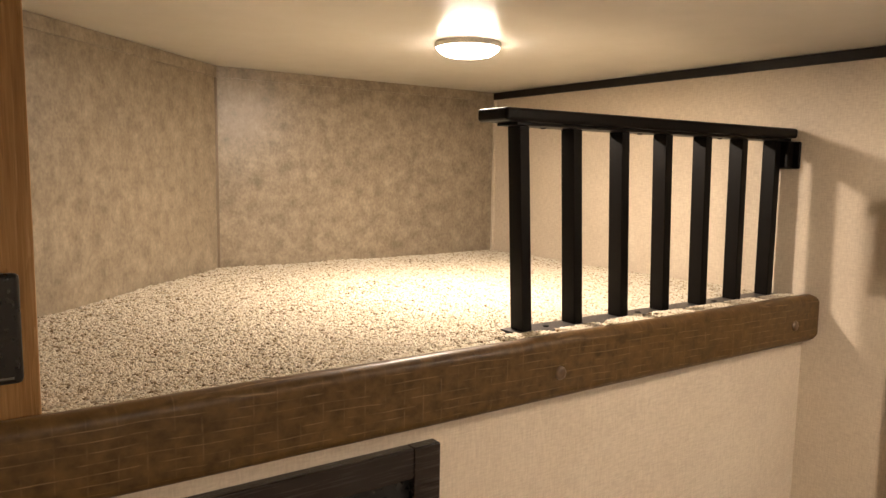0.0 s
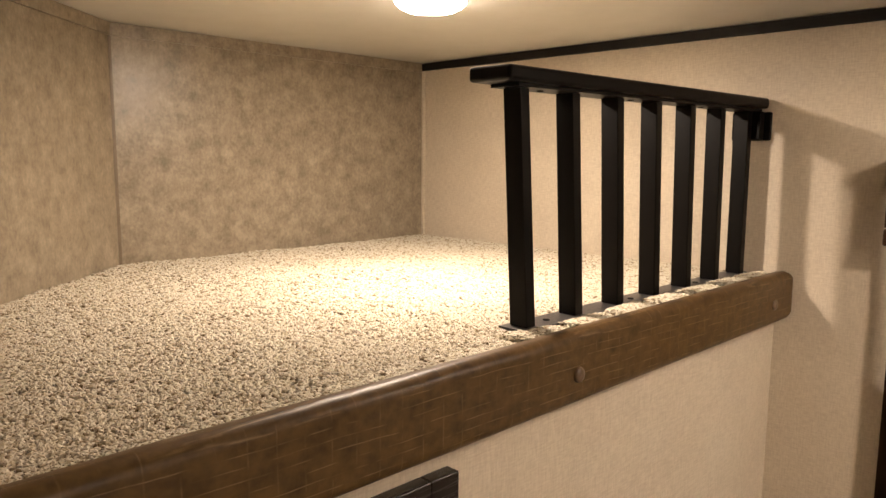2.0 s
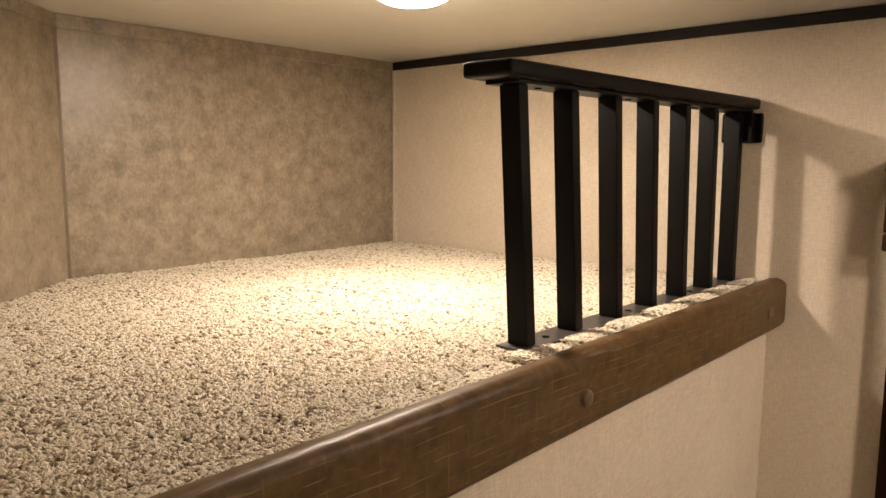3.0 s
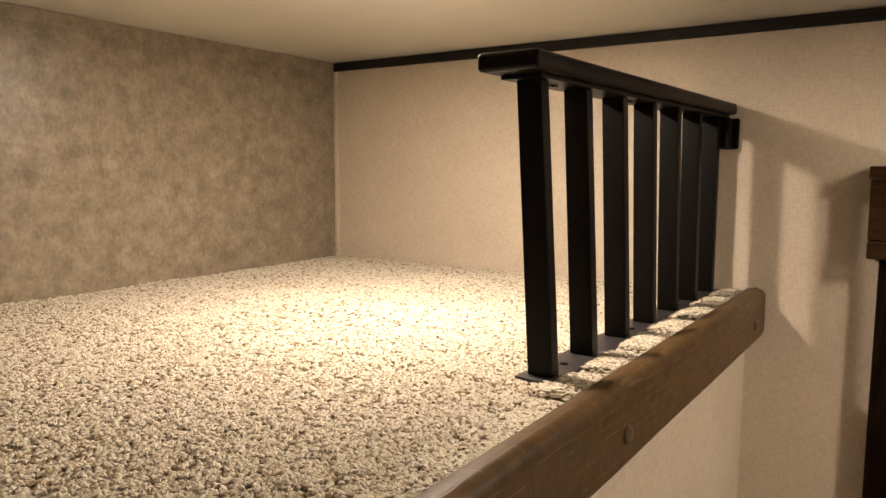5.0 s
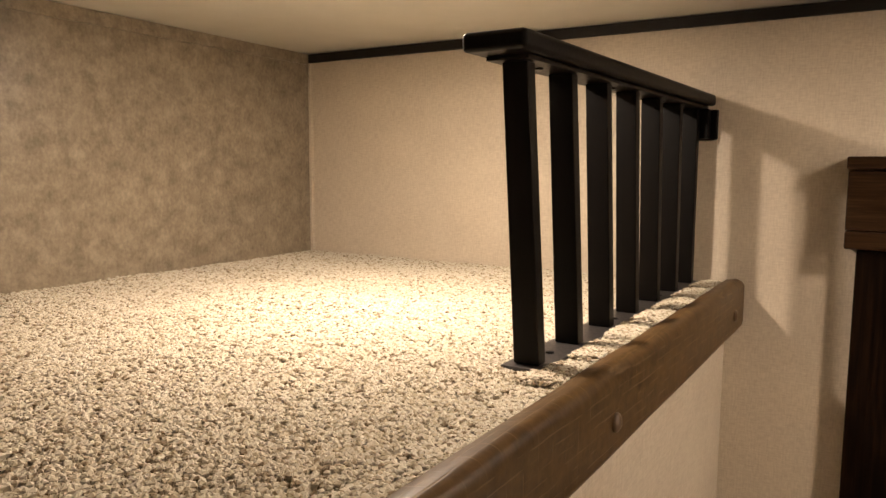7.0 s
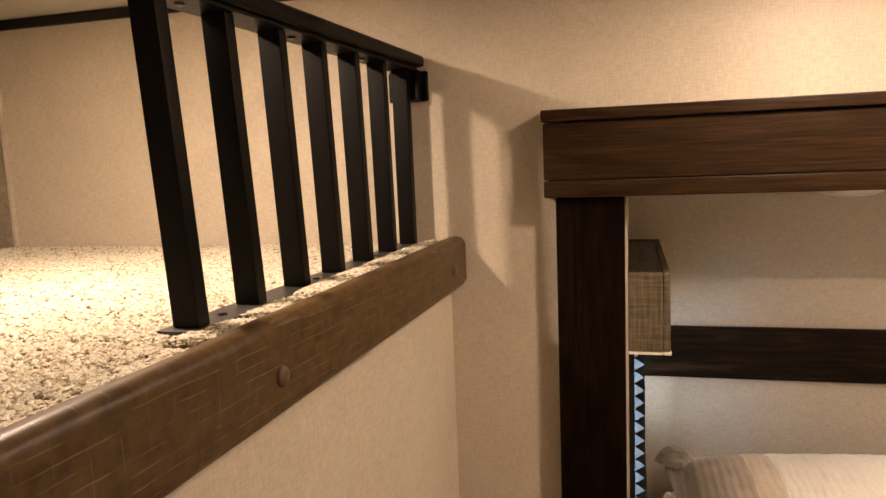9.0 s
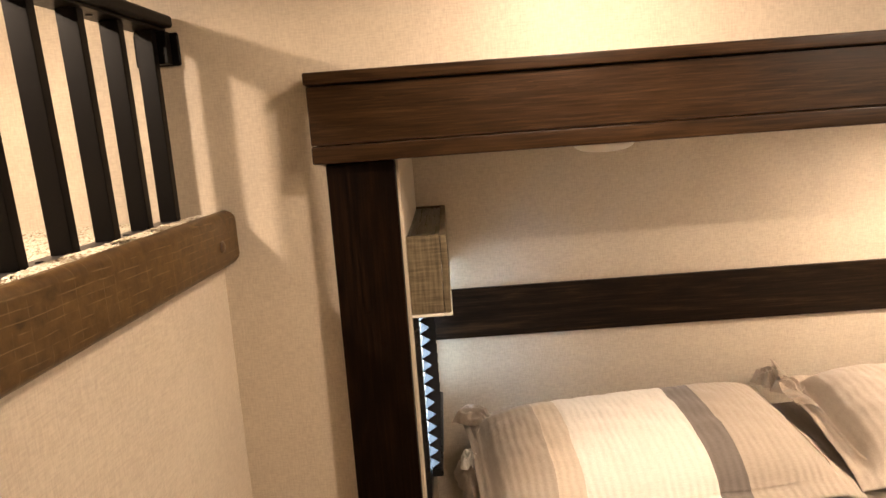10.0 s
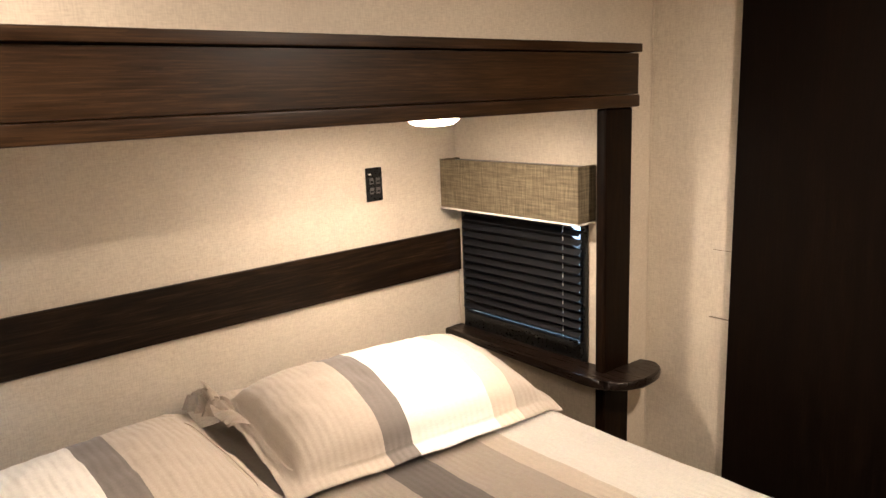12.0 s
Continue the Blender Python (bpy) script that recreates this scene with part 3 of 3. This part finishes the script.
puck("ceiling_light", *LOFT_LAMP, CEIL, True, "round white ceiling light, switched on, above the loft")
puck("ceiling_light", *ROOM_LAMP, CEIL, True, "unseen round white ceiling light, switched on")
# housing for the added fill lamp, out of view
puck("ceiling_light", *FAR_FILL_LAMP, CEIL, True, "unseen round white ceiling light, switched on")
puck("ceiling_light", *SLIDE_LAMP_ON, SLIDE_CEIL, True, "round white light, switched on, above the bed")
puck("ceiling_light", *SLIDE_LAMP_OFF, SLIDE_CEIL, False, "round white light, switched off, above the bed")

# ---- the loft's padded edge ----
bol = thing("padded_ledge", (-0.975, 0.02, 1.30), "brown crocodile-embossed vinyl padded edge of the loft", "padding")
bm = bmesh.new()
prof = []
Y0, Y1, Z0, Z1, R = 0.0, 0.0345, 1.301, 1.408, 0.017
for cy, cz, a0 in ((Y0 + R, Z1 - R, 90), (Y0 + R, Z0 + R, 180)):
    prof += [(cy + R * math.cos(radians(a0 + i * 15)), cz + R * math.sin(radians(a0 + i * 15))) for i in range(7)]
prof = [(Y1, Z1 - 0.004)] + prof + [(Y1, Z0)]
cols = [-1.944 + i * (1.920 / 150) for i in range(151)]
END = [(-0.018, 0.0), (-0.011, 0.004), (-0.005, 0.010), (-0.0015, 0.017)]
rows_v = []
for x in cols + [e[0] for e in END]:
    cut = next((c for ex, c in END if ex == x), 0.0)
    ring = []
    for y, z in prof:
        puff = 0.0012 * noise.noise((x * 7, z * 12, 3.1)) + 0.0004 * noise.noise((x * 31, z * 40, 7.7))
        zz = min(max(z, Z0 + cut), Z1 - cut) if y < Y1 - 0.001 else z
        ring.append(bm.verts.new((x, y + (puff if y < 0.03 else 0), zz + (puff if z > 1.39 else 0))))
    rows_v.append(ring)
for a, c in zip(rows_v, rows_v[1:]):
    for i in range(len(prof) - 1):
        bm.faces.new((a[i], a[i + 1], c[i + 1], c[i]))
bm.faces.new(rows_v[-1])
bm.faces.new(rows_v[0][::-1])
part("cover", skewed(bm), VINYL, bol)
for x in (-0.801, -0.100):
    dome = lathe([(0.0115, 0.0), (0.0115, 0.002), (0.0102, 0.0042), (0.007, 0.0060), (0.003, 0.0066)], 24)
    part("button", moved(dome, Matrix.Translation((x, 0.0005 + skew(x), 1.347)) @ Matrix.Rotation(radians(90), 4, "X")), BUTTON_VINYL, bol, "round covered button")

# ---- guard rail ----
rail = thing("guard_rail", (-0.43, 0.11, LEDGE), "black metal guard rail on the loft edge", "railing")
PX = [-0.789 + 0.1242 * i for i in range(7)]
for x in PX:
    post = box(x - 0.011, x + 0.011, 0.095 + skew(x), 0.128 + skew(x), LEDGE + 0.0012, 1.7525, 0.002)
    for v in post.verts:
        v.co.y += 0.0275 * -x * (v.co.z - LEDGE) / 0.36
    part("post", post, BLACK_METAL, rail)
part("base_plate", skewed(box(-0.814, -0.006, 0.086, 0.138, LEDGE - 0.006, LEDGE + 0.001, 0.001)), PLATE_METAL, rail)
part("top_plate", skewed(box(-0.812, -0.012, 0.085, 0.139, 1.7527, 1.7582, 0.001), rate=0.052), BLACK_METAL, rail)
part("handrail", skewed(box(-0.846, -0.011, 0.070, 0.150, 1.7585, 1.781, 0.006, 3), rate=0.054), BLACK_METAL, rail)
part("bracket_block", box(-0.0335, -0.0095, 0.080, 0.140, 1.692, 1.7523, 0.002), BLACK_METAL, rail)
part("wall_flange", box(-0.009, -0.0005, 0.066, 0.152, 1.690, 1.752, 0.004, 3), BLACK_METAL, rail)
for x in (-0.731, -0.482, -0.232):
    s = moved(lathe([(0.006, 0.0), (0.0055, 0.002), (0.003, 0.003)], 14), Matrix.Translation((x, 0.111 + skew(x), LEDGE + 0.0012)))
    part("screw", s, BLACK_PLASTIC, rail, "black screw head")
    s = moved(lathe([(0.006, 0.0), (0.0055, -0.002), (0.003, -0.003)], 14), Matrix.Translation((x, 0.112 - 0.052 * x, 1.7525)))
    part("screw", s, BLACK_PLASTIC, rail, "black screw head")

# ---- framed cabinet door below the loft ----
CX0, CX1, CZ0, CZ1, CF = -1.53, -1.027, 0.70, 1.272, 0.046
cab = thing("cabinet_front", ((CX0 + CX1) / 2, 0.03, CZ0), "dark brown framed cabinet front with black glass", "cabinet")
for name, x0, x1, z0, z1 in (("stile", CX0, CX0 + CF, CZ0, CZ1), ("stile", CX1 - CF, CX1, CZ0, CZ1),
                             ("frame_rail", CX0 + CF + 0.0003, CX1 - CF - 0.0003, CZ1 - CF, CZ1), ("frame_rail", CX0 + CF + 0.0003, CX1 - CF - 0.0003, CZ0, CZ0 + CF)):
    part(name, skewed(box(x0, x1, 0.013, 0.0345, z0, z1, 0.0022, 3)), GLOSS_WOOD, cab)
part("black_glass", skewed(box(CX0 + CF - 0.004, CX1 - CF + 0.004, 0.0275, 0.0342, CZ0 + CF - 0.004, CZ1 - CF + 0.004)), BLACK_PLASTIC, cab, "glossy black glass")

# ---- control panel beside the opening ----
dev = thing("control_panel", (-1.595, 0.098, 1.432), "black wall control panel with rounded corners", "control panel")
part("housing", box(-1.650, -1.5525, 0.082, 0.0975, 1.437, 1.558, 0.006, 3), BLACK_PLASTIC, dev)
part("label_bar", box(-1.597, -1.562, 0.0805, 0.0818, 1.4435, 1.4455), KEY_GREY, dev, "thin grey line of small print")

# ---- carpet ----


def carpet_height(x, y):
    """The pile's ground: gently uneven, puffed in front of the rail between staples."""
    h = LEDGE - 0.007 + 0.004 * noise.noise((x * 6, y * 6, 0.3))
    y -= skew(x)
    if y < 0.096 and x > -0.86:
        d = ((x + 0.745) / 0.1246) % 1.0
        pinch = max(0.0, 1.0 - min(d, 1.0 - d) * 0.1246 / 0.017)
        h += (0.010 - 0.015 * pinch) * math.sin(math.pi * min(1.0, max(0.0, (y - 0.020) / 0.085)))
    return h


bm = bmesh.new()
NX, NY = 160, 60
grid = []
for i in range(NX + 1):
    x = LEFT_X + 0.001 + (0.0 - 0.002 - LEFT_X) * i / NX
    top = LOFT_BACK - 0.001 if x > CORNER_X else LOFT_BACK - (CORNER_X - x) * 0.95 - 0.001
    grid.append([bm.verts.new((x, y, carpet_height(x, y))) for y in (0.036 + skew(x) + (top - 0.036 - skew(x)) * (j / NY) ** 1.7 for j in range(NY + 1))])
for a, c in zip(grid, grid[1:]):
    for j in range(NY):
        bm.faces.new((a[j], c[j], c[j + 1], a[j + 1]))
car = thing("carpet", (-0.8, 0.6, LEDGE - 0.02), "cream and brown flecked shaggy carpet covering the loft", "carpet", kind="structure")
part("backing", bm, BACKING, car)


def tufts(count, seed):
    """Many short bent yarn tufts standing on the carpet's ground."""
    rng = np.random.default_rng(seed)
    verts, faces = [], []
    made = 0
    while made < count:
        x = LEFT_X + 0.004 + rng.random() * (-0.004 - LEFT_X - 0.004)
        y = 0.034 + skew(x) + rng.random() ** 1.35 * (LOFT_BACK - 0.038 - skew(x))
        if x < CORNER_X and y > LOFT_BACK - (CORNER_X - x) * 0.95 - 0.006:
            continue
        if 0.086 + skew(x) < y < 0.138 + skew(x) and x > -0.812:
            continue
        if x < -1.533 and y > 0.096:
            continue
        near = max(0.0, 1.0 - y / 0.9)
        z = carpet_height(x, y)
        r = 0.0028 + 0.0018 * rng.random() + 0.0010 * (1 - near)
        hgt = 0.0042 + 0.0030 * rng.random()
        if y < 0.09 + skew(x):
            hgt *= 0.7
        a0 = rng.random() * 6.283
        lean = 0.006 * rng.random()
        la = rng.random() * 6.283
        ox, oy = lean * math.cos(la), lean * math.sin(la)
        if y + oy < 0.03 + skew(x):
            oy = 0.0
        k = len(verts)
        for i in range(4):
            verts.append((x + r * math.cos(a0 + i * 1.571), y + r * math.sin(a0 + i * 1.571), z - 0.002))
        for i in range(4):
            verts.append((x + ox * 0.6 + 0.85 * r * math.cos(a0 + 0.5 + i * 1.571), y + oy * 0.6 + 0.85 * r * math.sin(a0 + 0.5 + i * 1.571), z + hgt * 0.72))
        verts.append((x + ox, y + oy, z + hgt))
        for i in range(4):
            j = (i + 1) % 4
            faces.append((k + i, k + j, k + 4 + j, k + 4 + i))
            faces.append((k + 4 + i, k + 4 + j, k + 8))
        made += 1
    me = bpy.data.meshes.new("pile")
    me.from_pydata(verts, [], faces)
    me.materials.append(YARN)
    ob = new("pile", me)
    ob.parent = car
    ob.matrix_parent_inverse = Matrix.Translation([-c for c in BASE[car]])
    return tagged(ob, "cream, tan and dark brown yarn tufts", kind="stuff")


tufts(100000, 5)

# ---- dark door on the partition ----
door = thing("dark_door", (-0.75, PARTITION, 0.0), "tall espresso-brown wooden door against the partition", "door")
part("door_panel", box(-1.15, -0.285, PARTITION + 0.002, PARTITION + 0.030, 0.0, CEIL - 0.002, 0.002), ESPRESSO, door)

hatch = thing("wall_hatch", (-0.25, PARTITION, 0.87), "flush papered hatch with thin dark joints", "hatch")
part("panel", box(-0.2845, -0.217, PARTITION + 0.0003, PARTITION + 0.0018, 0.872, 1.070), WALLPAPER, hatch)
part("joint", box(-0.2845, -0.212, PARTITION + 0.0003, PARTITION + 0.0021, 0.8680, 0.8705), SEAM, hatch)
part("joint", box(-0.2845, -0.217, PARTITION + 0.0003, PARTITION + 0.0021, 1.0710, 1.0722), SEAM, hatch)

# ---- bed ----
BY0, BY1, BTOP = -2.095, -0.54, 0.665
BX0, BX1 = -1.38, BACK - 0.02
bed = thing("bed", ((BX0 + BX1) / 2, (BY0 + BY1) / 2, 0), "made-up double bed on a boxed base in the slide-out", "bed")
part("bed_base", box(BX0 + 0.06, BX1, BY0 + 0.05, BY1 - 0.05, 0.0, 0.38, 0.005), WOOD_X, bed)
part("mattress", box(BX0 + 0.02, BX1, BY0 + 0.02, BY1 - 0.02, 0.381, BTOP - 0.012, 0.04, 4), MATTRESS, bed)


def comforter():
    bm = bmesh.new()
    path = []
    drop = 0.30
    for i in range(9):
        path.append((BY0 - 0.004, BTOP - 0.05 - drop + drop * i / 8))
    for i in range(1, 7):
        a = radians(180 - i * 15)
        path.append((BY0 - 0.004 + 0.05 + 0.05 * math.cos(a), BTOP - 0.05 + 0.05 * math.sin(a)))
    n = 60
    for i in range(1, n):
        path.append((BY0 + 0.046 + (BY1 - BY0 - 0.092) * i / n, BTOP))
    for i in range(0, 7):
        a = radians(90 - i * 15)
        path.append((BY1 + 0.004 - 0.05 + 0.05 * math.cos(a), BTOP - 0.05 + 0.05 * math.sin(a)))
    for i in range(1, 9):
        path.append((BY1 + 0.004, BTOP - 0.05 - drop * i / 8))
    xs = [BX1 - 0.02 - (BX1 - 0.02 - BX0) * i / 110 for i in range(111)]
    rows = []
    for x in xs:
        ring = []
        for y, z in path:
            up = 0.009 * noise.noise((x * 3.1, y * 3.1, z * 2)) + 0.004 * noise.noise((x * 9, y * 11, z * 9)) + 0.0018 * noise.noise((x * 30, y * 26, z * 20))
            flat = 1.0 if z > BTOP - 0.01 else 0.0
            side = -1.0 if y < -1.3 else 1.0
            ring.append(bm.verts.new((x, y + (1 - flat) * side * (abs(up) + 0.006), z + up * 0.8 + 0.004 * flat)))
        rows.append(ring)
    for a, c in zip(rows, rows[1:]):
        for i in range(len(path) - 1):
            bm.faces.new((a[i], a[i + 1], c[i + 1], c[i]))
    last = rows[-1]
    low = [bm.verts.new((BX0 - 0.02, v.co.y, max(0.33, v.co.z - 0.28))) for v in last]
    for i in range(len(path) - 1):
        bm.faces.new((last[i], last[i + 1], low[i + 1], low[i]))
    bmesh.ops.solidify(bm, geom=bm.faces[:], thickness=0.006)
    return bm


solid("comforter", comforter(), BEDDING, (0, 0, 0), "striped tan, white and grey cotton comforter on the bed", "comforter")


def pillow(mat, centre, tilt, lean, turn, label, seed, half=(0.265, 0.415), thick=0.105):
    """A flanged sham: puffed body, flat hemmed border, wrinkled corners."""
    hx, hy = half
    ob = thing("pillow", centre, label, "pillow", "pillows on the bed")
    m = pose(*centre, 0, tilt, turn) @ pose(0, 0, 0, lean, 0, 0)

    def surface(sign):
        bm = bmesh.new()
        nu, nv = 56, 84
        g = []
        for i in range(nu + 1):
            u = -1 + 2 * i / nu
            row = []
            for j in range(nv + 1):
                v = -1 + 2 * j / nv
                fu, fv = min(1.0, abs(u) / 0.84), min(1.0, abs(v) / 0.915)
                body = (max(0.0, 1 - fu ** 2.7) ** 0.52) * (max(0.0, 1 - fv ** 5.0) ** 0.55)
                wr = 0.004 * noise.noise((u * 5 + seed, v * 9, 1.0)) + 0.0022 * noise.noise((u * 4 + seed, v * 26, 2.0))
                edge = max(abs(u), abs(v))
                wave = 0.010 * noise.noise((u * 2.2 + seed * 3, v * 3.3, 5.0)) * max(0.0, edge - 0.7) / 0.3
                pull = 1.0 - 0.045 * (1 - abs(u) ** 2) * (abs(v) > 0.5) * abs(v) - 0.02 * abs(u) * abs(v)
                wave -= 0.014 * max(0.0, -u - 0.82) / 0.18 + 0.018 * max(0.0, abs(v) - 0.86) / 0.14
                z = sign * (thick * body + 0.0025) * (1.0 if sign > 0 else 0.55) + wr * (0.4 + body) + wave
                row.append(bm.verts.new((u * hx * (1 - 0.02 * v * v), v * hy * pull, z)))
            g.append(row)
        for a, c in zip(g, g[1:]):
            for j in range(nv):
                f = (a[j], c[j], c[j + 1], a[j + 1])
                bm.faces.new(f if sign > 0 else f[::-1])
        return bm
    bm = surface(1)
    join(bm, surface(-1))
    bmesh.ops.remove_doubles(bm, verts=bm.verts[:], dist=0.0008)
    bmesh.ops.recalc_face_normals(bm, faces=bm.faces[:])
    me = bpy.data.meshes.new("cover")
    bm.to_mesh(me)
    bm.free()
    me.materials.append(mat)
    me.polygons.foreach_set("use_smooth", [True] * len(me.polygons))
    c = new("cover", me)
    c.parent = ob
    c.matrix_basis = Matrix.Translation([-v for v in centre]) @ m
    # hem seam: a thin raised cord round the puffed body
    seam = bmesh.new()
    loop = []
    for i in range(96):
        a = 2 * math.pi * i / 96
        cu, cv = math.cos(a), math.sin(a)
        k = (abs(cu) ** 8 + abs(cv) ** 8) ** (-1 / 8)
        loop.append((cu * k * 0.850 * hx, cv * k * 0.918 * hy * 0.985))
    rings = []
    for x, y in loop:
        u, v = x / hx, y / hy
        edge = max(abs(u), abs(v))
        wave = 0.010 * noise.noise((u * 2.2 + seed * 3, v * 3.3, 5.0)) * max(0.0, edge - 0.7) / 0.3
        rings.append([seam.verts.new((x + 0.002 * math.cos(t) * u, y + 0.002 * math.cos(t) * v, 0.0052 + wave + 0.0028 * math.sin(t))) for t in (0, 2.1, 4.2)])
    for i in range(96):
        a, b = rings[i], rings[(i + 1) % 96]
        for k in range(3):
            seam.faces.new((a[k], a[(k + 1) % 3], b[(k + 1) % 3], b[k]))
    sm = bpy.data.meshes.new("hem_seam")
    seam.to_mesh(sm)
    seam.free()
    sm.materials.append(mat)
    h = new("hem_seam", sm)
    h.parent = ob
    h.matrix_basis = c.matrix_basis
    return ob


sham_far = pillow(SHAM_R, (0.265, -1.723, 0.728), -6, 1, -6, "puffed striped cotton sham with a flat hem, overlapping its neighbour", 1.7)
sham_near = pillow(SHAM_L, (0.272, -0.860, 0.716), -6, -2, 3, "puffed ribbed striped cotton sham with a flat hem", 4.2, (0.265, 0.435), 0.088)


def crumple(centre, size, turn, seed):
    """A soft heap of creased cloth: a ridged, wavering sheet that falls to its rim."""
    bm = bmesh.new()
    n = 44
    m = pose(*centre, 0, 0, turn)
    g = []
    for i in range(n + 1):
        u = -1 + 2 * i / n
        row = []
        for j in range(n + 1):
            v = -1 + 2 * j / n
            edge = max(0.0, 1 - u ** 4) * max(0.0, 1 - v ** 4)
            w = 0.35 * noise.noise((u * 1.5 + seed, v * 1.5, 4.0))
            ridge = math.exp(-(3.2 * noise.noise((u * 0.8 + w + seed, v * 1.9 + w, 1.0))) ** 2)
            small = math.exp(-(3.2 * noise.noise((u * 1.6 - w, v * 3.2 + seed, 2.0))) ** 2)
            z = size[2] * edge * (0.40 + 0.42 * ridge + 0.18 * small)
            x = u * size[0] * (0.86 + 0.22 * noise.noise((v * 2.4, seed, 8.0)))
            y = v * size[1] * (0.86 + 0.22 * noise.noise((u * 2.4, seed, 9.0)))
            row.append(bm.verts.new(m @ Vector((x, y, z))))
        g.append(row)
    for a, c in zip(g, g[1:]):
        for j in range(n):
            bm.faces.new((a[j], c[j], c[j + 1], a[j + 1]))
    bmesh.ops.solidify(bm, geom=bm.faces[:], thickness=0.003)
    return bm




def ruffle(x0, x1, y, z, width, folds, seed):
    """A flat hem pushed together into upright folds, deeper towards x1."""
    bm = bmesh.new()
    nu, nv = 170, 10
    g = []
    for i in range(nu + 1):
        f = i / nu
        deep = min(1.0, max(0.0, (f - 0.40) / 0.35)) ** 1.5 * (1.0 - 0.7 * max(0.0, (f - 0.9) / 0.1))
        amp = 0.003 + 0.008 * deep
        ph = 2 * math.pi * folds * (f + 0.035 * noise.noise((f * 5, seed, 0.0)))
        row = []
        for j in range(nv + 1):
            v = j / nv
            wave = math.sin(ph + 0.9 * v) * (0.25 + 0.75 * v) * amp
            slip = math.cos(ph * 0.5 + seed) * v * 0.010 * deep
            up = z + 0.045 * (x0 + (x1 - x0) * f - 0.26) + (0.046 * v * deep + 0.012 * math.sin(v * 2.4)) + wave
            row.append(bm.verts.new((x0 + (x1 - x0) * f + slip, y + width * v * (1 - 0.35 * deep) + 0.6 * wave + 0.006 * noise.noise((f * 9, v * 2, seed)), up)))
        g.append(row)
    for a, c in zip(g, g[1:]):
        for j in range(nv):
            bm.faces.new((a[j], c[j], c[j + 1], a[j + 1]))
    bmesh.ops.solidify(bm, geom=bm.faces[:], thickness=0.0025)
    return bm


part("ruffled_hem", ruffle(0.34, 0.560, -1.350, 0.752, 0.056, 6, 3.3), HEM, sham_far, "bunched tan cloth hem in upright folds")
part("crumpled_hem", crumple((0.530, -1.300, 0.758), (0.036, 0.042, 0.050), 20, 3.3), HEM, sham_far, "bunched tan cloth hem")
part("crumpled_hem", crumple((0.465, -1.322, 0.756), (0.042, 0.030, 0.042), 50, 6.1), HEM, sham_far, "bunched tan cloth hem")
part("crumpled_hem", crumple((0.50, -0.455, 0.722), (0.060, 0.050, 0.038), 60, 7.2), HEM, sham_near, "bunched tan cloth hem")
sheet = thing("bed_sheet", (0.33, -0.50, 0.60), "rumpled tan and white sheet corner beside the pillow", "sheet")
part("tan_fold", crumple((0.31, -0.455, 0.620), (0.12, 0.060, 0.072), 10, 11.0), HEM, sheet)
part("white_fold", crumple((0.34, -0.440, 0.672), (0.050, 0.034, 0.032), 0, 12.5), LINEN_WHITE, sheet, "white cotton fold")
